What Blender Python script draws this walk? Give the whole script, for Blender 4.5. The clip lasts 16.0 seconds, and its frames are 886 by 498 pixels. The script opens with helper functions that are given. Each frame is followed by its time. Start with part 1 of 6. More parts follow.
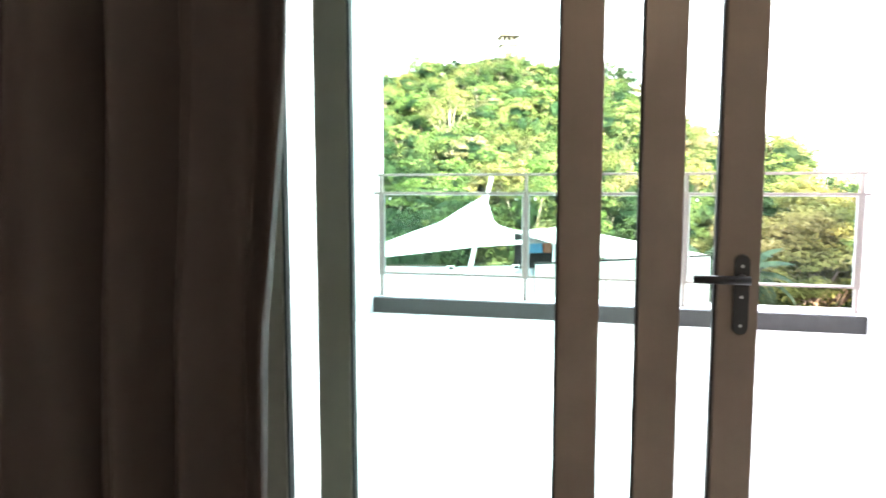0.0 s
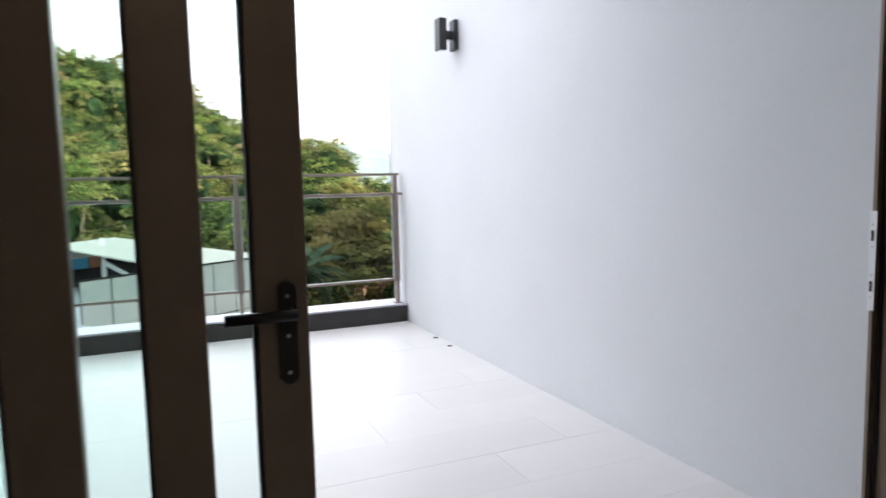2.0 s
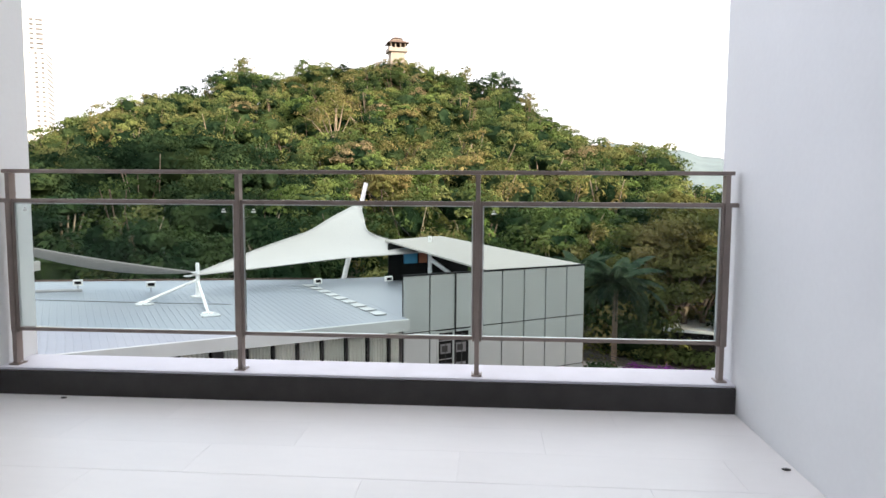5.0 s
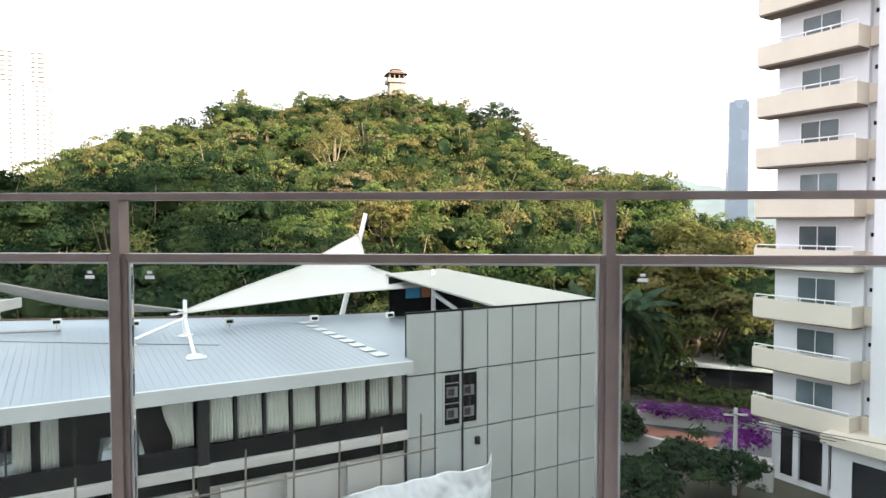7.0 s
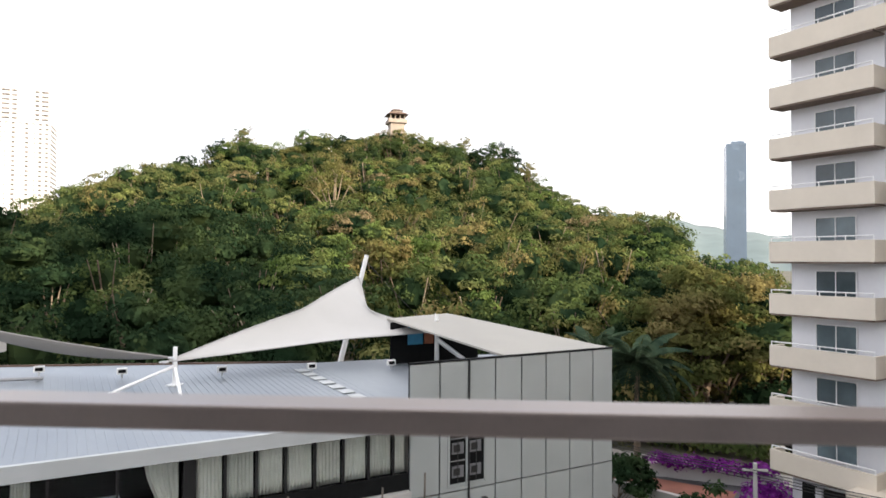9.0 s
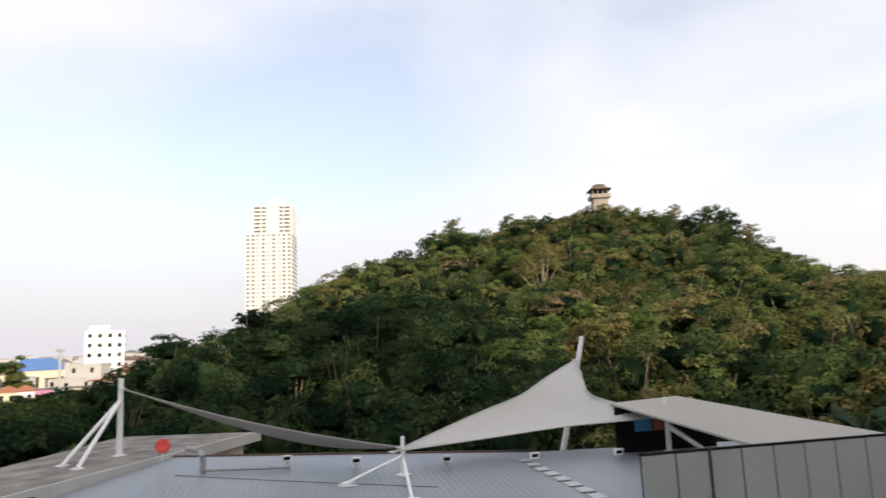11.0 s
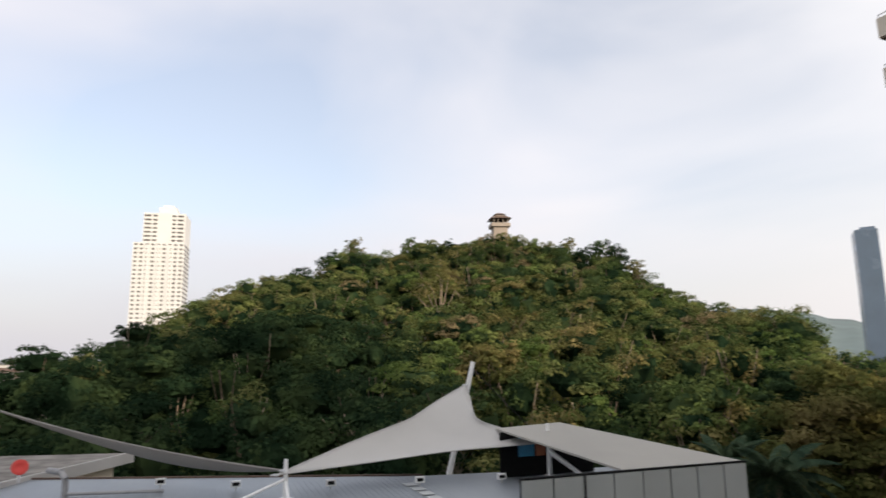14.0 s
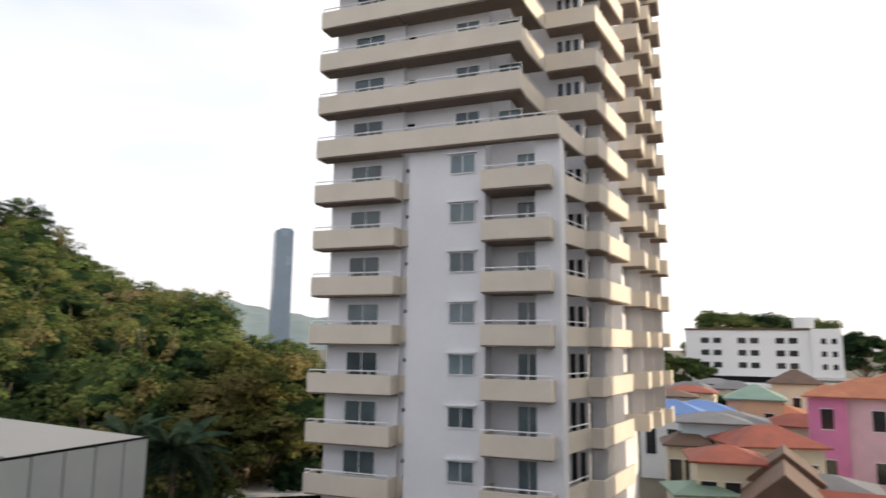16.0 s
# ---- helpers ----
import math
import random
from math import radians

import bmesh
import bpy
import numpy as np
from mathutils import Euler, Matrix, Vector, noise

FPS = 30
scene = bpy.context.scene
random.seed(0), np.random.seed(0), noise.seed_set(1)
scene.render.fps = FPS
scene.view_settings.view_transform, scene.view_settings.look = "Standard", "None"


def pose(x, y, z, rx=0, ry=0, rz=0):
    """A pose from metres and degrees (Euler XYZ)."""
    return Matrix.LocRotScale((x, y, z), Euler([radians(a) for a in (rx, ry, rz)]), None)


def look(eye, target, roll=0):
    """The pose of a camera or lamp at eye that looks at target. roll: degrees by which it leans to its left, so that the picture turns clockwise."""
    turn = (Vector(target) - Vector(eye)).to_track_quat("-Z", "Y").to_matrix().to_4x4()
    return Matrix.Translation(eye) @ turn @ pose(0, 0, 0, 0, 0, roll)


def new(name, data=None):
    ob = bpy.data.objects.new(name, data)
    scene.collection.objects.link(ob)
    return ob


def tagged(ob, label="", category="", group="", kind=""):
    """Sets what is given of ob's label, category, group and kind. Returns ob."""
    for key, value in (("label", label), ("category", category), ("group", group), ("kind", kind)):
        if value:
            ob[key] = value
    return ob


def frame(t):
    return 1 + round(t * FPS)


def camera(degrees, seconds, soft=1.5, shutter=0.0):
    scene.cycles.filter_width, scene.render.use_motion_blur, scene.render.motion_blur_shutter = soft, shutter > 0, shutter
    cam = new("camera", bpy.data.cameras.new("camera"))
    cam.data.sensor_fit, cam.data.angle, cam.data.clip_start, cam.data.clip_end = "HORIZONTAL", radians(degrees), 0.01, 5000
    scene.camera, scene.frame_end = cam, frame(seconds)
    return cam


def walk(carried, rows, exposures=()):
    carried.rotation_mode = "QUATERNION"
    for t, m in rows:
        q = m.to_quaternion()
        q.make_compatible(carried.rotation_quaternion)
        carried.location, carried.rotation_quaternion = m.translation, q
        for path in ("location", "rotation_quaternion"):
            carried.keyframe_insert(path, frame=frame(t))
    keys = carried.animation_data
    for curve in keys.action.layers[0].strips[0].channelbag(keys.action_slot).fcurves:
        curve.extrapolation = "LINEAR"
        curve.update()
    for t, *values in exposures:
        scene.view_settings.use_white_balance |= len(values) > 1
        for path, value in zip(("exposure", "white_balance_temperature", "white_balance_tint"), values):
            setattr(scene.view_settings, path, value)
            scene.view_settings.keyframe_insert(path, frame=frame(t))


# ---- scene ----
cam = camera(67.6, 16.0, shutter=0.3)
PATH = [
    (0, (-0.023, -6.038, 1.221), (-0.481, -4.1, 1.032), -0.0),
    (0.5, (0.016, -5.998, 1.221), (-0.153, -4.014, 1.027), -0.2),
    (1, (0.071, -5.922, 1.23), (0.138, -3.932, 1.039), -0.2),
    (1.5, (0.072, -5.899, 1.236), (0.456, -3.945, 1.049), 0.0),
    (2, (0.100, -5.571, 1.23), (0.889, -3.744, 1.035), -1.3),
    (2.5, (0.187, -5.353, 1.232), (1.196, -3.644, 0.988), -1.5),
    (3, (0.368, -5.128, 1.215), (1.294, -3.366, 1.02), -1.3),
    (3.5, (0.715, -4.955, 1.195), (1.252, -3.038, 1.024), 2.3),
    (4, (0.795, -4.474, 1.217), (0.984, -2.496, 0.989), 1.5),
    (4.5, (0.801, -4.075, 1.214), (0.745, -2.085, 1.012), 0.5),
    (4.7, (0.799, -3.926, 1.21), (0.659, -1.94, 1.022), 0.4),
    (7, (0.383, -1.752, 1.253), (0.243, 0.242, 1.175), 0.0),
    (7.5, (0.243, -1.295, 1.28), (0.095, 0.698, 1.195), -0.0),
    (8, (0.131, -0.939, 1.329), (0.031, 1.056, 1.237), 0.9),
    (10.3, (-0.053, -0.164, 1.592), (-0.438, 1.779, 1.869), -2.5),
    (10.5, (-0.079, -0.128, 1.598), (-0.552, 1.794, 1.886), -2.6),
    (11, (-0.18, -0.099, 1.608), (-0.912, 1.739, 1.899), -2.5),
    (11.5, (-0.257, -0.119, 1.605), (-1.284, 1.576, 1.877), -2.5),
    (12, (-0.314, -0.164, 1.604), (-1.567, 1.37, 1.879), -2.5),
    (12.5, (-0.278, -0.209, 1.623), (-1.568, 1.294, 1.902), -1.6),
    (13, (-0.123, -0.23, 1.635), (-1.233, 1.406, 1.935), -0.5),
    (13.5, (-0.004, -0.238, 1.638), (-0.781, 1.572, 1.983), 0.0),
    (14, (0.068, -0.235, 1.625), (-0.377, 1.684, 1.973), -0.8),
    (14.5, (0.138, -0.231, 1.598), (0.002, 1.736, 1.935), -0.3),
    (15, (0.175, -0.236, 1.575), (0.453, 1.721, 1.882), -0.3),
    (15.5, (0.152, -0.263, 1.562), (0.85, 1.591, 1.836), 0.0),
    (16, (0.067, -0.326, 1.562), (1.163, 1.322, 1.849), 0.7),
]
EXPOSURES = [(0.0, 4.1), (0.5, 2.85), (1.0, 2.15), (1.5, 2.0), (2.5, 1.6), (3.5, 1.48), (4.1, 1.25), (4.7, 1.25), (7.0, 1.5), (8.2, 1.27), (10.3, 0.35), (11.0, 0.1), (13.0, -0.08), (15.0, 0.0), (16.0, 0.25)]
walk(cam, [(t, look(eye, target, roll)) for t, eye, target, roll in PATH], EXPOSURES)

# ---- sky and sun ----
SUN = Vector((0.80, -0.50, 0.27)).normalized()
world = bpy.data.worlds.new("world")
scene.world = world
world.use_nodes = True
wn, wl = world.node_tree.nodes, world.node_tree.links
wn.clear()
w_out = wn.new("ShaderNodeOutputWorld")
w_bg = wn.new("ShaderNodeBackground")
w_sky = wn.new("ShaderNodeTexSky")
w_sky.sky_type, w_sky.sun_disc = "NISHITA", False
w_sky.sun_elevation, w_sky.sun_rotation = math.asin(SUN.z), math.atan2(SUN.x, SUN.y)
w_sky.air_density, w_sky.dust_density = 1.0, 1.5
w_co = wn.new("ShaderNodeTexCoord")
w_map = wn.new("ShaderNodeMapping")
w_map.inputs["Scale"].default_value = (1.0, 1.0, 2.6)
w_map.inputs["Rotation"].default_value = (0.25, -0.3, 0.5)
w_map.inputs["Location"].default_value = (2.3, 0.9, 0.35)
w_noise = wn.new("ShaderNodeTexNoise")
w_noise.inputs["Scale"].default_value, w_noise.inputs["Detail"].default_value = 1.5, 5
w_noise.inputs["Roughness"].default_value, w_noise.inputs["Distortion"].default_value = 0.42, 0.35
w_ramp = wn.new("ShaderNodeValToRGB")
w_ramp.color_ramp.elements[0].position, w_ramp.color_ramp.elements[0].color = 0.37, (0.34, 0.34, 0.34, 1)
w_ramp.color_ramp.elements[1].position, w_ramp.color_ramp.elements[1].color = 0.64, (0.93, 0.93, 0.93, 1)
w_mix = wn.new("ShaderNodeMix")
w_mix.data_type = "RGBA"
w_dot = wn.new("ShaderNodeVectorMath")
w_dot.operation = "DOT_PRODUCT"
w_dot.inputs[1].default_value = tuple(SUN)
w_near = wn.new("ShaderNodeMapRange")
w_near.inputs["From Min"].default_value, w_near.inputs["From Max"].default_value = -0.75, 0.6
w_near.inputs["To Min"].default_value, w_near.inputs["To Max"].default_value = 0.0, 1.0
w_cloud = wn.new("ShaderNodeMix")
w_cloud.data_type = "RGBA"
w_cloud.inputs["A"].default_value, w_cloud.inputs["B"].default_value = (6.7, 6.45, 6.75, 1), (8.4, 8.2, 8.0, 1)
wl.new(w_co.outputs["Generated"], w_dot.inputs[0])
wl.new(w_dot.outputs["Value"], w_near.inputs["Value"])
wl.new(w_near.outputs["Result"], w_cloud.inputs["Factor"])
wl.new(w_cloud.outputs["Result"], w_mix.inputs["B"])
w_more = wn.new("ShaderNodeMath")
w_more.operation = "MULTIPLY_ADD"
w_more.inputs[1].default_value = 0.16
wl.new(w_co.outputs["Generated"], w_map.inputs["Vector"])
wl.new(w_map.outputs["Vector"], w_noise.inputs["Vector"])
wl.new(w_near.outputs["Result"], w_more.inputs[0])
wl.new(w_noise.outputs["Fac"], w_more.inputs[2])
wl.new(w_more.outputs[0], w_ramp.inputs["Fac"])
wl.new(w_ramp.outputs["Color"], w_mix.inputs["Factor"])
w_gain = wn.new("ShaderNodeVectorMath")
w_gain.operation = "MULTIPLY"
w_gain.inputs[1].default_value = (1.82, 1.64, 1.58)
wl.new(w_sky.outputs["Color"], w_gain.inputs[0])
wl.new(w_gain.outputs["Vector"], w_mix.inputs["A"])
w_sep = wn.new("ShaderNodeSeparateXYZ")
w_low = wn.new("ShaderNodeMapRange")
w_low.interpolation_type = "SMOOTHSTEP"
w_low.inputs["From Min"].default_value, w_low.inputs["From Max"].default_value = 0.0, 0.30
w_low.inputs["To Min"].default_value, w_low.inputs["To Max"].default_value = 0.92, 0.0
w_haze = wn.new("ShaderNodeMix")
w_haze.data_type = "RGBA"
w_hazec = wn.new("ShaderNodeMix")
w_hazec.data_type = "RGBA"
w_hazec.inputs["A"].default_value, w_hazec.inputs["B"].default_value = (4.9, 4.75, 5.1, 1), (8.2, 7.7, 7.2, 1)
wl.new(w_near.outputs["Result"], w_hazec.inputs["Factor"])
wl.new(w_co.outputs["Generated"], w_sep.inputs[0])
wl.new(w_sep.outputs["Z"], w_low.inputs["Value"])
wl.new(w_low.outputs["Result"], w_haze.inputs["Factor"])
wl.new(w_mix.outputs["Result"], w_haze.inputs["A"])
wl.new(w_hazec.outputs["Result"], w_haze.inputs["B"])
wl.new(w_haze.outputs["Result"], w_bg.inputs["Color"])
w_bg.inputs["Strength"].default_value = 0.15
wl.new(w_bg.outputs["Background"], w_out.inputs["Surface"])

sun = new("sun", bpy.data.lights.new("sun", "SUN"))
sun.data.energy, sun.data.angle, sun.data.color = 4.2, radians(0.6), (1.0, 0.84, 0.63)
sun.matrix_world = look(SUN * 100, (0, 0, 0))


# ---- materials ----
def material(name, color, rough=0.6, metal=0.0, vary=0.12, scale=4.0, fine=60.0, bump=0.15, depth=0.004, island=0.0, obrandom=0.0, stretch=(1, 1, 1), second=None, coat=0.0):
    """A surface with wear at two scales: broad stains and fine grain, with relief."""
    m = bpy.data.materials.new(name)
    m.use_nodes = True
    n, l = m.node_tree.nodes, m.node_tree.links
    p = n["Principled BSDF"]
    co = n.new("ShaderNodeTexCoord")
    mp = n.new("ShaderNodeMapping")
    mp.inputs["Scale"].default_value = stretch
    l.new(co.outputs["Object"], mp.inputs["Vector"])
    broad = n.new("ShaderNodeTexNoise")
    broad.inputs["Scale"].default_value, broad.inputs["Detail"].default_value = scale, 5
    grain = n.new("ShaderNodeTexNoise")
    grain.inputs["Scale"].default_value, grain.inputs["Detail"].default_value = fine, 3
    l.new(mp.outputs["Vector"], broad.inputs["Vector"])
    l.new(mp.outputs["Vector"], grain.inputs["Vector"])
    mix = n.new("ShaderNodeMix")
    mix.data_type = "RGBA"
    a = [c * (1 - vary) for c in color]
    b = list(second) if second else [min(1, c * (1 + vary)) for c in color]
    mix.inputs["A"].default_value, mix.inputs["B"].default_value = (*a, 1), (*b, 1)
    ramp = n.new("ShaderNodeMapRange")
    ramp.inputs["From Min"].default_value, ramp.inputs["From Max"].default_value = 0.3, 0.7
    l.new(broad.outputs["Fac"], ramp.inputs["Value"])
    l.new(ramp.outputs["Result"], mix.inputs["Factor"])
    hsv = n.new("ShaderNodeHueSaturation")
    l.new(mix.outputs["Result"], hsv.inputs["Color"])
    val = n.new("ShaderNodeMath")
    val.operation = "MULTIPLY_ADD"
    l.new(grain.outputs["Fac"], val.inputs[0])
    val.inputs[1].default_value, val.inputs[2].default_value = vary * 1.2, 1 - vary * 0.6
    last = val.outputs[0]
    if island or obrandom:
        src = n.new("ShaderNodeNewGeometry").outputs["Random Per Island"] if island else n.new("ShaderNodeObjectInfo").outputs["Random"]
        r = n.new("ShaderNodeMath")
        r.operation = "MULTIPLY_ADD"
        k = island or obrandom
        l.new(src, r.inputs[0])
        r.inputs[1].default_value, r.inputs[2].default_value = 2 * k, 1 - k
        mul = n.new("ShaderNodeMath")
        mul.operation = "MULTIPLY"
        l.new(last, mul.inputs[0])
        l.new(r.outputs[0], mul.inputs[1])
        last = mul.outputs[0]
    l.new(last, hsv.inputs["Value"])
    l.new(hsv.outputs["Color"], p.inputs["Base Color"])
    rr = n.new("ShaderNodeMapRange")
    rr.inputs["To Min"].default_value, rr.inputs["To Max"].default_value = max(0.02, rough - 0.1), min(1, rough + 0.1)
    l.new(broad.outputs["Fac"], rr.inputs["Value"])
    l.new(rr.outputs["Result"], p.inputs["Roughness"])
    p.inputs["Metallic"].default_value = metal
    p.inputs["Coat Weight"].default_value = coat
    if bump:
        bp = n.new("ShaderNodeBump")
        bp.inputs["Strength"].default_value, bp.inputs["Distance"].default_value = bump, depth
        l.new(grain.outputs["Fac"], bp.inputs["Height"])
        l.new(bp.outputs["Normal"], p.inputs["Normal"])
    return m


def glass(name, tint, rough=0.0, ior=1.3):
    """Clear sheet glass: tinted see-through with a mirror gloss that grows at grazing angles."""
    m = bpy.data.materials.new(name)
    m.use_nodes = True
    n, l = m.node_tree.nodes, m.node_tree.links
    n.clear()
    out = n.new("ShaderNodeOutputMaterial")
    mix = n.new("ShaderNodeMixShader")
    clear = n.new("ShaderNodeBsdfTransparent")
    clear.inputs["Color"].default_value = (*tint, 1)
    gloss = n.new("ShaderNodeBsdfGlossy")
    gloss.inputs["Roughness"].default_value = rough
    fr = n.new("ShaderNodeFresnel")
    fr.inputs["IOR"].default_value = ior
    l.new(fr.outputs[0], mix.inputs[0])
    l.new(clear.outputs[0], mix.inputs[1])
    l.new(gloss.outputs[0], mix.inputs[2])
    l.new(mix.outputs[0], out.inputs["Surface"])
    return m


def leaf(name, a, b, c, patch=0.12):
    """Foliage: tone shifts from crown to crown and from leaf to leaf, some light comes through."""
    m = bpy.data.materials.new(name)
    m.use_nodes = True
    n, l = m.node_tree.nodes, m.node_tree.links
    n.clear()
    out = n.new("ShaderNodeOutputMaterial")
    co = n.new("ShaderNodeTexCoord")
    no = n.new("ShaderNodeTexNoise")
    no.inputs["Scale"].default_value, no.inputs["Detail"].default_value = patch, 2
    l.new(co.outputs["Object"], no.inputs["Vector"])
    ramp = n.new("ShaderNodeValToRGB")
    e = ramp.color_ramp.elements
    e[0].position, e[0].color = 0.40, (*a, 1)
    e[1].position, e[1].color = 0.60, (*c, 1)
    mid = ramp.color_ramp.elements.new(0.5)
    mid.color = (*b, 1)
    l.new(no.outputs["Fac"], ramp.inputs["Fac"])
    geo = n.new("ShaderNodeNewGeometry")
    ma = n.new("ShaderNodeMath")
    ma.operation = "MULTIPLY_ADD"
    ma.inputs[1].default_value, ma.inputs[2].default_value = 0.55, 0.72
    l.new(geo.outputs["Random Per Island"], ma.inputs[0])
    hsv = n.new("ShaderNodeHueSaturation")
    l.new(ramp.outputs["Color"], hsv.inputs["Color"])
    l.new(ma.outputs[0], hsv.inputs["Value"])
    d = n.new("ShaderNodeBsdfDiffuse")
    t = n.new("ShaderNodeBsdfTranslucent")
    l.new(hsv.outputs["Color"], d.inputs["Color"])
    l.new(hsv.outputs["Color"], t.inputs["Color"])
    mx = n.new("ShaderNodeMixShader")
    mx.inputs[0].default_value = 0.3
    l.new(d.outputs[0], mx.inputs[1])
    l.new(t.outputs[0], mx.inputs[2])
    l.new(mx.outputs[0], out.inputs["Surface"])
    return m


M_PLASTER = material("white_plaster", (0.655, 0.67, 0.69), 0.75, vary=0.045, scale=0.9, fine=35, bump=0.2, depth=0.003)
M_ROOM = material("room_paint", (0.72, 0.69, 0.64), 0.8, vary=0.04)
M_ROOMFLOOR = material("room_floor_tile", (0.42, 0.38, 0.34), 0.35, vary=0.06)
M_TILE = material("pale_floor_tile", (0.655, 0.648, 0.655), 0.42, vary=0.045, scale=1.4, fine=25, bump=0.08, obrandom=0.03, stretch=(0.25, 1, 1))
M_GROUT = material("grout", (0.64, 0.632, 0.635), 0.9, vary=0.1)
M_STONE = material("black_granite", (0.022, 0.020, 0.020), 0.45, vary=0.35, scale=9, fine=120, bump=0.1)
M_KERBTOP = material("grey_coping", (0.56, 0.56, 0.62), 0.5, vary=0.06, scale=5)
M_RAIL = material("bronze_rail", (0.235, 0.192, 0.174), 0.36, 0.35, vary=0.1, scale=12, fine=200, bump=0.03)
M_BRONZE = material("bronze_aluminium", (0.20, 0.155, 0.12), 0.4, 0.3, vary=0.08, scale=10, fine=220, bump=0.03)
M_BLACK = material("black_plastic", (0.012, 0.012, 0.013), 0.4, vary=0.1)
M_GASKET = material("rubber_gasket", (0.02, 0.02, 0.022), 0.7, vary=0.1)
M_DUCT = material("dull_galvanised", (0.30, 0.30, 0.31), 0.5, 0.4, vary=0.15)
M_STEEL = material("bright_steel", (0.75, 0.76, 0.78), 0.3, 0.6, vary=0.04)
M_SCREW = material("screw_steel", (0.5, 0.5, 0.5), 0.3, 1.0)
M_CURTAIN = material("brown_curtain", (0.060, 0.044, 0.038), 0.85, vary=0.12, scale=6, fine=400, bump=0.3, depth=0.002)
M_GLASS = glass("door_glass", (0.935, 0.985, 0.972))
M_RGLASS = glass("rail_glass", (0.91, 0.96, 0.95), ior=1.2)
M_STICKER = material("white_sticker", (0.8, 0.82, 0.82), 0.5)
M_GASKETW = material("clear_seal", (0.55, 0.58, 0.58), 0.4)

M_GROUND = material("ground_earth", (0.075, 0.08, 0.05), 0.95, vary=0.35, scale=0.05, fine=1.5, second=(0.13, 0.11, 0.08))
M_ASPHALT = material("asphalt", (0.07, 0.07, 0.075), 0.9, vary=0.15, scale=0.4, fine=20)
M_PAVE = material("concrete_paving", (0.30, 0.28, 0.26), 0.9, vary=0.15, scale=0.5, fine=15)
M_REDPAVE = material("red_paving", (0.22, 0.085, 0.06), 0.9, vary=0.2, scale=0.6, fine=15)
M_LEAF = leaf("woodland_leaf", (0.050, 0.078, 0.027), (0.096, 0.126, 0.044), (0.162, 0.164, 0.062), 0.10)
# dark tree kind; also colours the shade in and between the hill crowns
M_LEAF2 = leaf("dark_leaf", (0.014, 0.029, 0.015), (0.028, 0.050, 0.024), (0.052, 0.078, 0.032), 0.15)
M_LEAF3 = leaf("golden_leaf", (0.090, 0.105, 0.034), (0.145, 0.142, 0.050), (0.215, 0.180, 0.075), 0.2)
M_LEAF5 = leaf("dry_leaf", (0.140, 0.125, 0.060), (0.200, 0.160, 0.085), (0.250, 0.195, 0.110), 0.25)
M_LEAF4 = leaf("bright_leaf", (0.084, 0.128, 0.036), (0.132, 0.176, 0.054), (0.19, 0.212, 0.072), 0.12)
M_PALM = leaf("palm_leaf", (0.032, 0.055, 0.038), (0.050, 0.080, 0.050), (0.075, 0.105, 0.062), 0.4)
M_FLOWER = leaf("purple_flower", (0.10, 0.012, 0.13), (0.17, 0.022, 0.22), (0.26, 0.05, 0.30), 1.2)
M_BARK = material("bark", (0.11, 0.08, 0.058), 0.95, vary=0.35, scale=2, fine=12, bump=0.6, depth=0.03, second=(0.20, 0.145, 0.10))
M_POLE = material("weathered_pole", (0.17, 0.15, 0.13), 0.9, vary=0.25, scale=2)
M_WHITEBARK = material("dry_branch", (0.28, 0.22, 0.16), 0.95, vary=0.3, scale=2)
M_ROOFMETAL = material("blue_grey_metal_sheet", (0.215, 0.240, 0.275), 0.45, 0.15, vary=0.09, scale=0.35, fine=6, bump=0.05, stretch=(1, 0.3, 1), second=(0.27, 0.295, 0.325))
M_FASCIA = material("grey_fascia", (0.44, 0.46, 0.47), 0.5, vary=0.06, scale=0.6)
M_PANEL = material("grey_composite_panel", (0.36, 0.385, 0.385), 0.38, 0.1, vary=0.05, scale=0.5, obrandom=0.035)
# near-black for black parts and for shade inside rooms and openings
M_DARK = material("black_and_cavity_shade", (0.009, 0.0095, 0.010), 0.8, vary=0.2)
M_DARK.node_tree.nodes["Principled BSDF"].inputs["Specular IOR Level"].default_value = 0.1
M_DARKGLASS = material("dark_window_glass", (0.018, 0.022, 0.026), 0.06, vary=0.2, scale=0.5, bump=0)
M_DRAPE = material("cream_drape", (0.82, 0.80, 0.765), 0.9, vary=0.1, scale=3, obrandom=0.1)
M_SAIL = material("white_membrane", (0.44, 0.43, 0.42), 0.6, vary=0.05, scale=0.4, fine=30)
M_SAIL2 = material("dark_membrane", (0.25, 0.235, 0.22), 0.7, vary=0.1, scale=0.4, fine=30)
M_AWNING = material("beige_sheet", (0.325, 0.31, 0.28), 0.6, vary=0.07, scale=0.3, fine=12)
M_WHITE = material("white_paint", (0.78, 0.78, 0.78), 0.45, vary=0.06, scale=3)
M_CONCRETE = material("stained_concrete", (0.125, 0.110, 0.098), 0.9, vary=0.35, scale=0.7, fine=5, bump=0.3, second=(0.27, 0.25, 0.23))
M_PALECON = material("pale_concrete", (0.45, 0.44, 0.43), 0.85, vary=0.1, scale=0.5)
M_TARP = material("white_tarpaulin", (0.62, 0.65, 0.70), 0.55, vary=0.06, scale=1.5)
M_APTWALL = material("white_render", (0.70, 0.70, 0.725), 0.85, vary=0.05, scale=0.25, fine=4, bump=0.1)
M_APTBAL = material("cream_render", (0.64, 0.575, 0.485), 0.85, vary=0.06, scale=0.4, fine=4, bump=0.1)
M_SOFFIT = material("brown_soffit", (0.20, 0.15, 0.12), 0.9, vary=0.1)
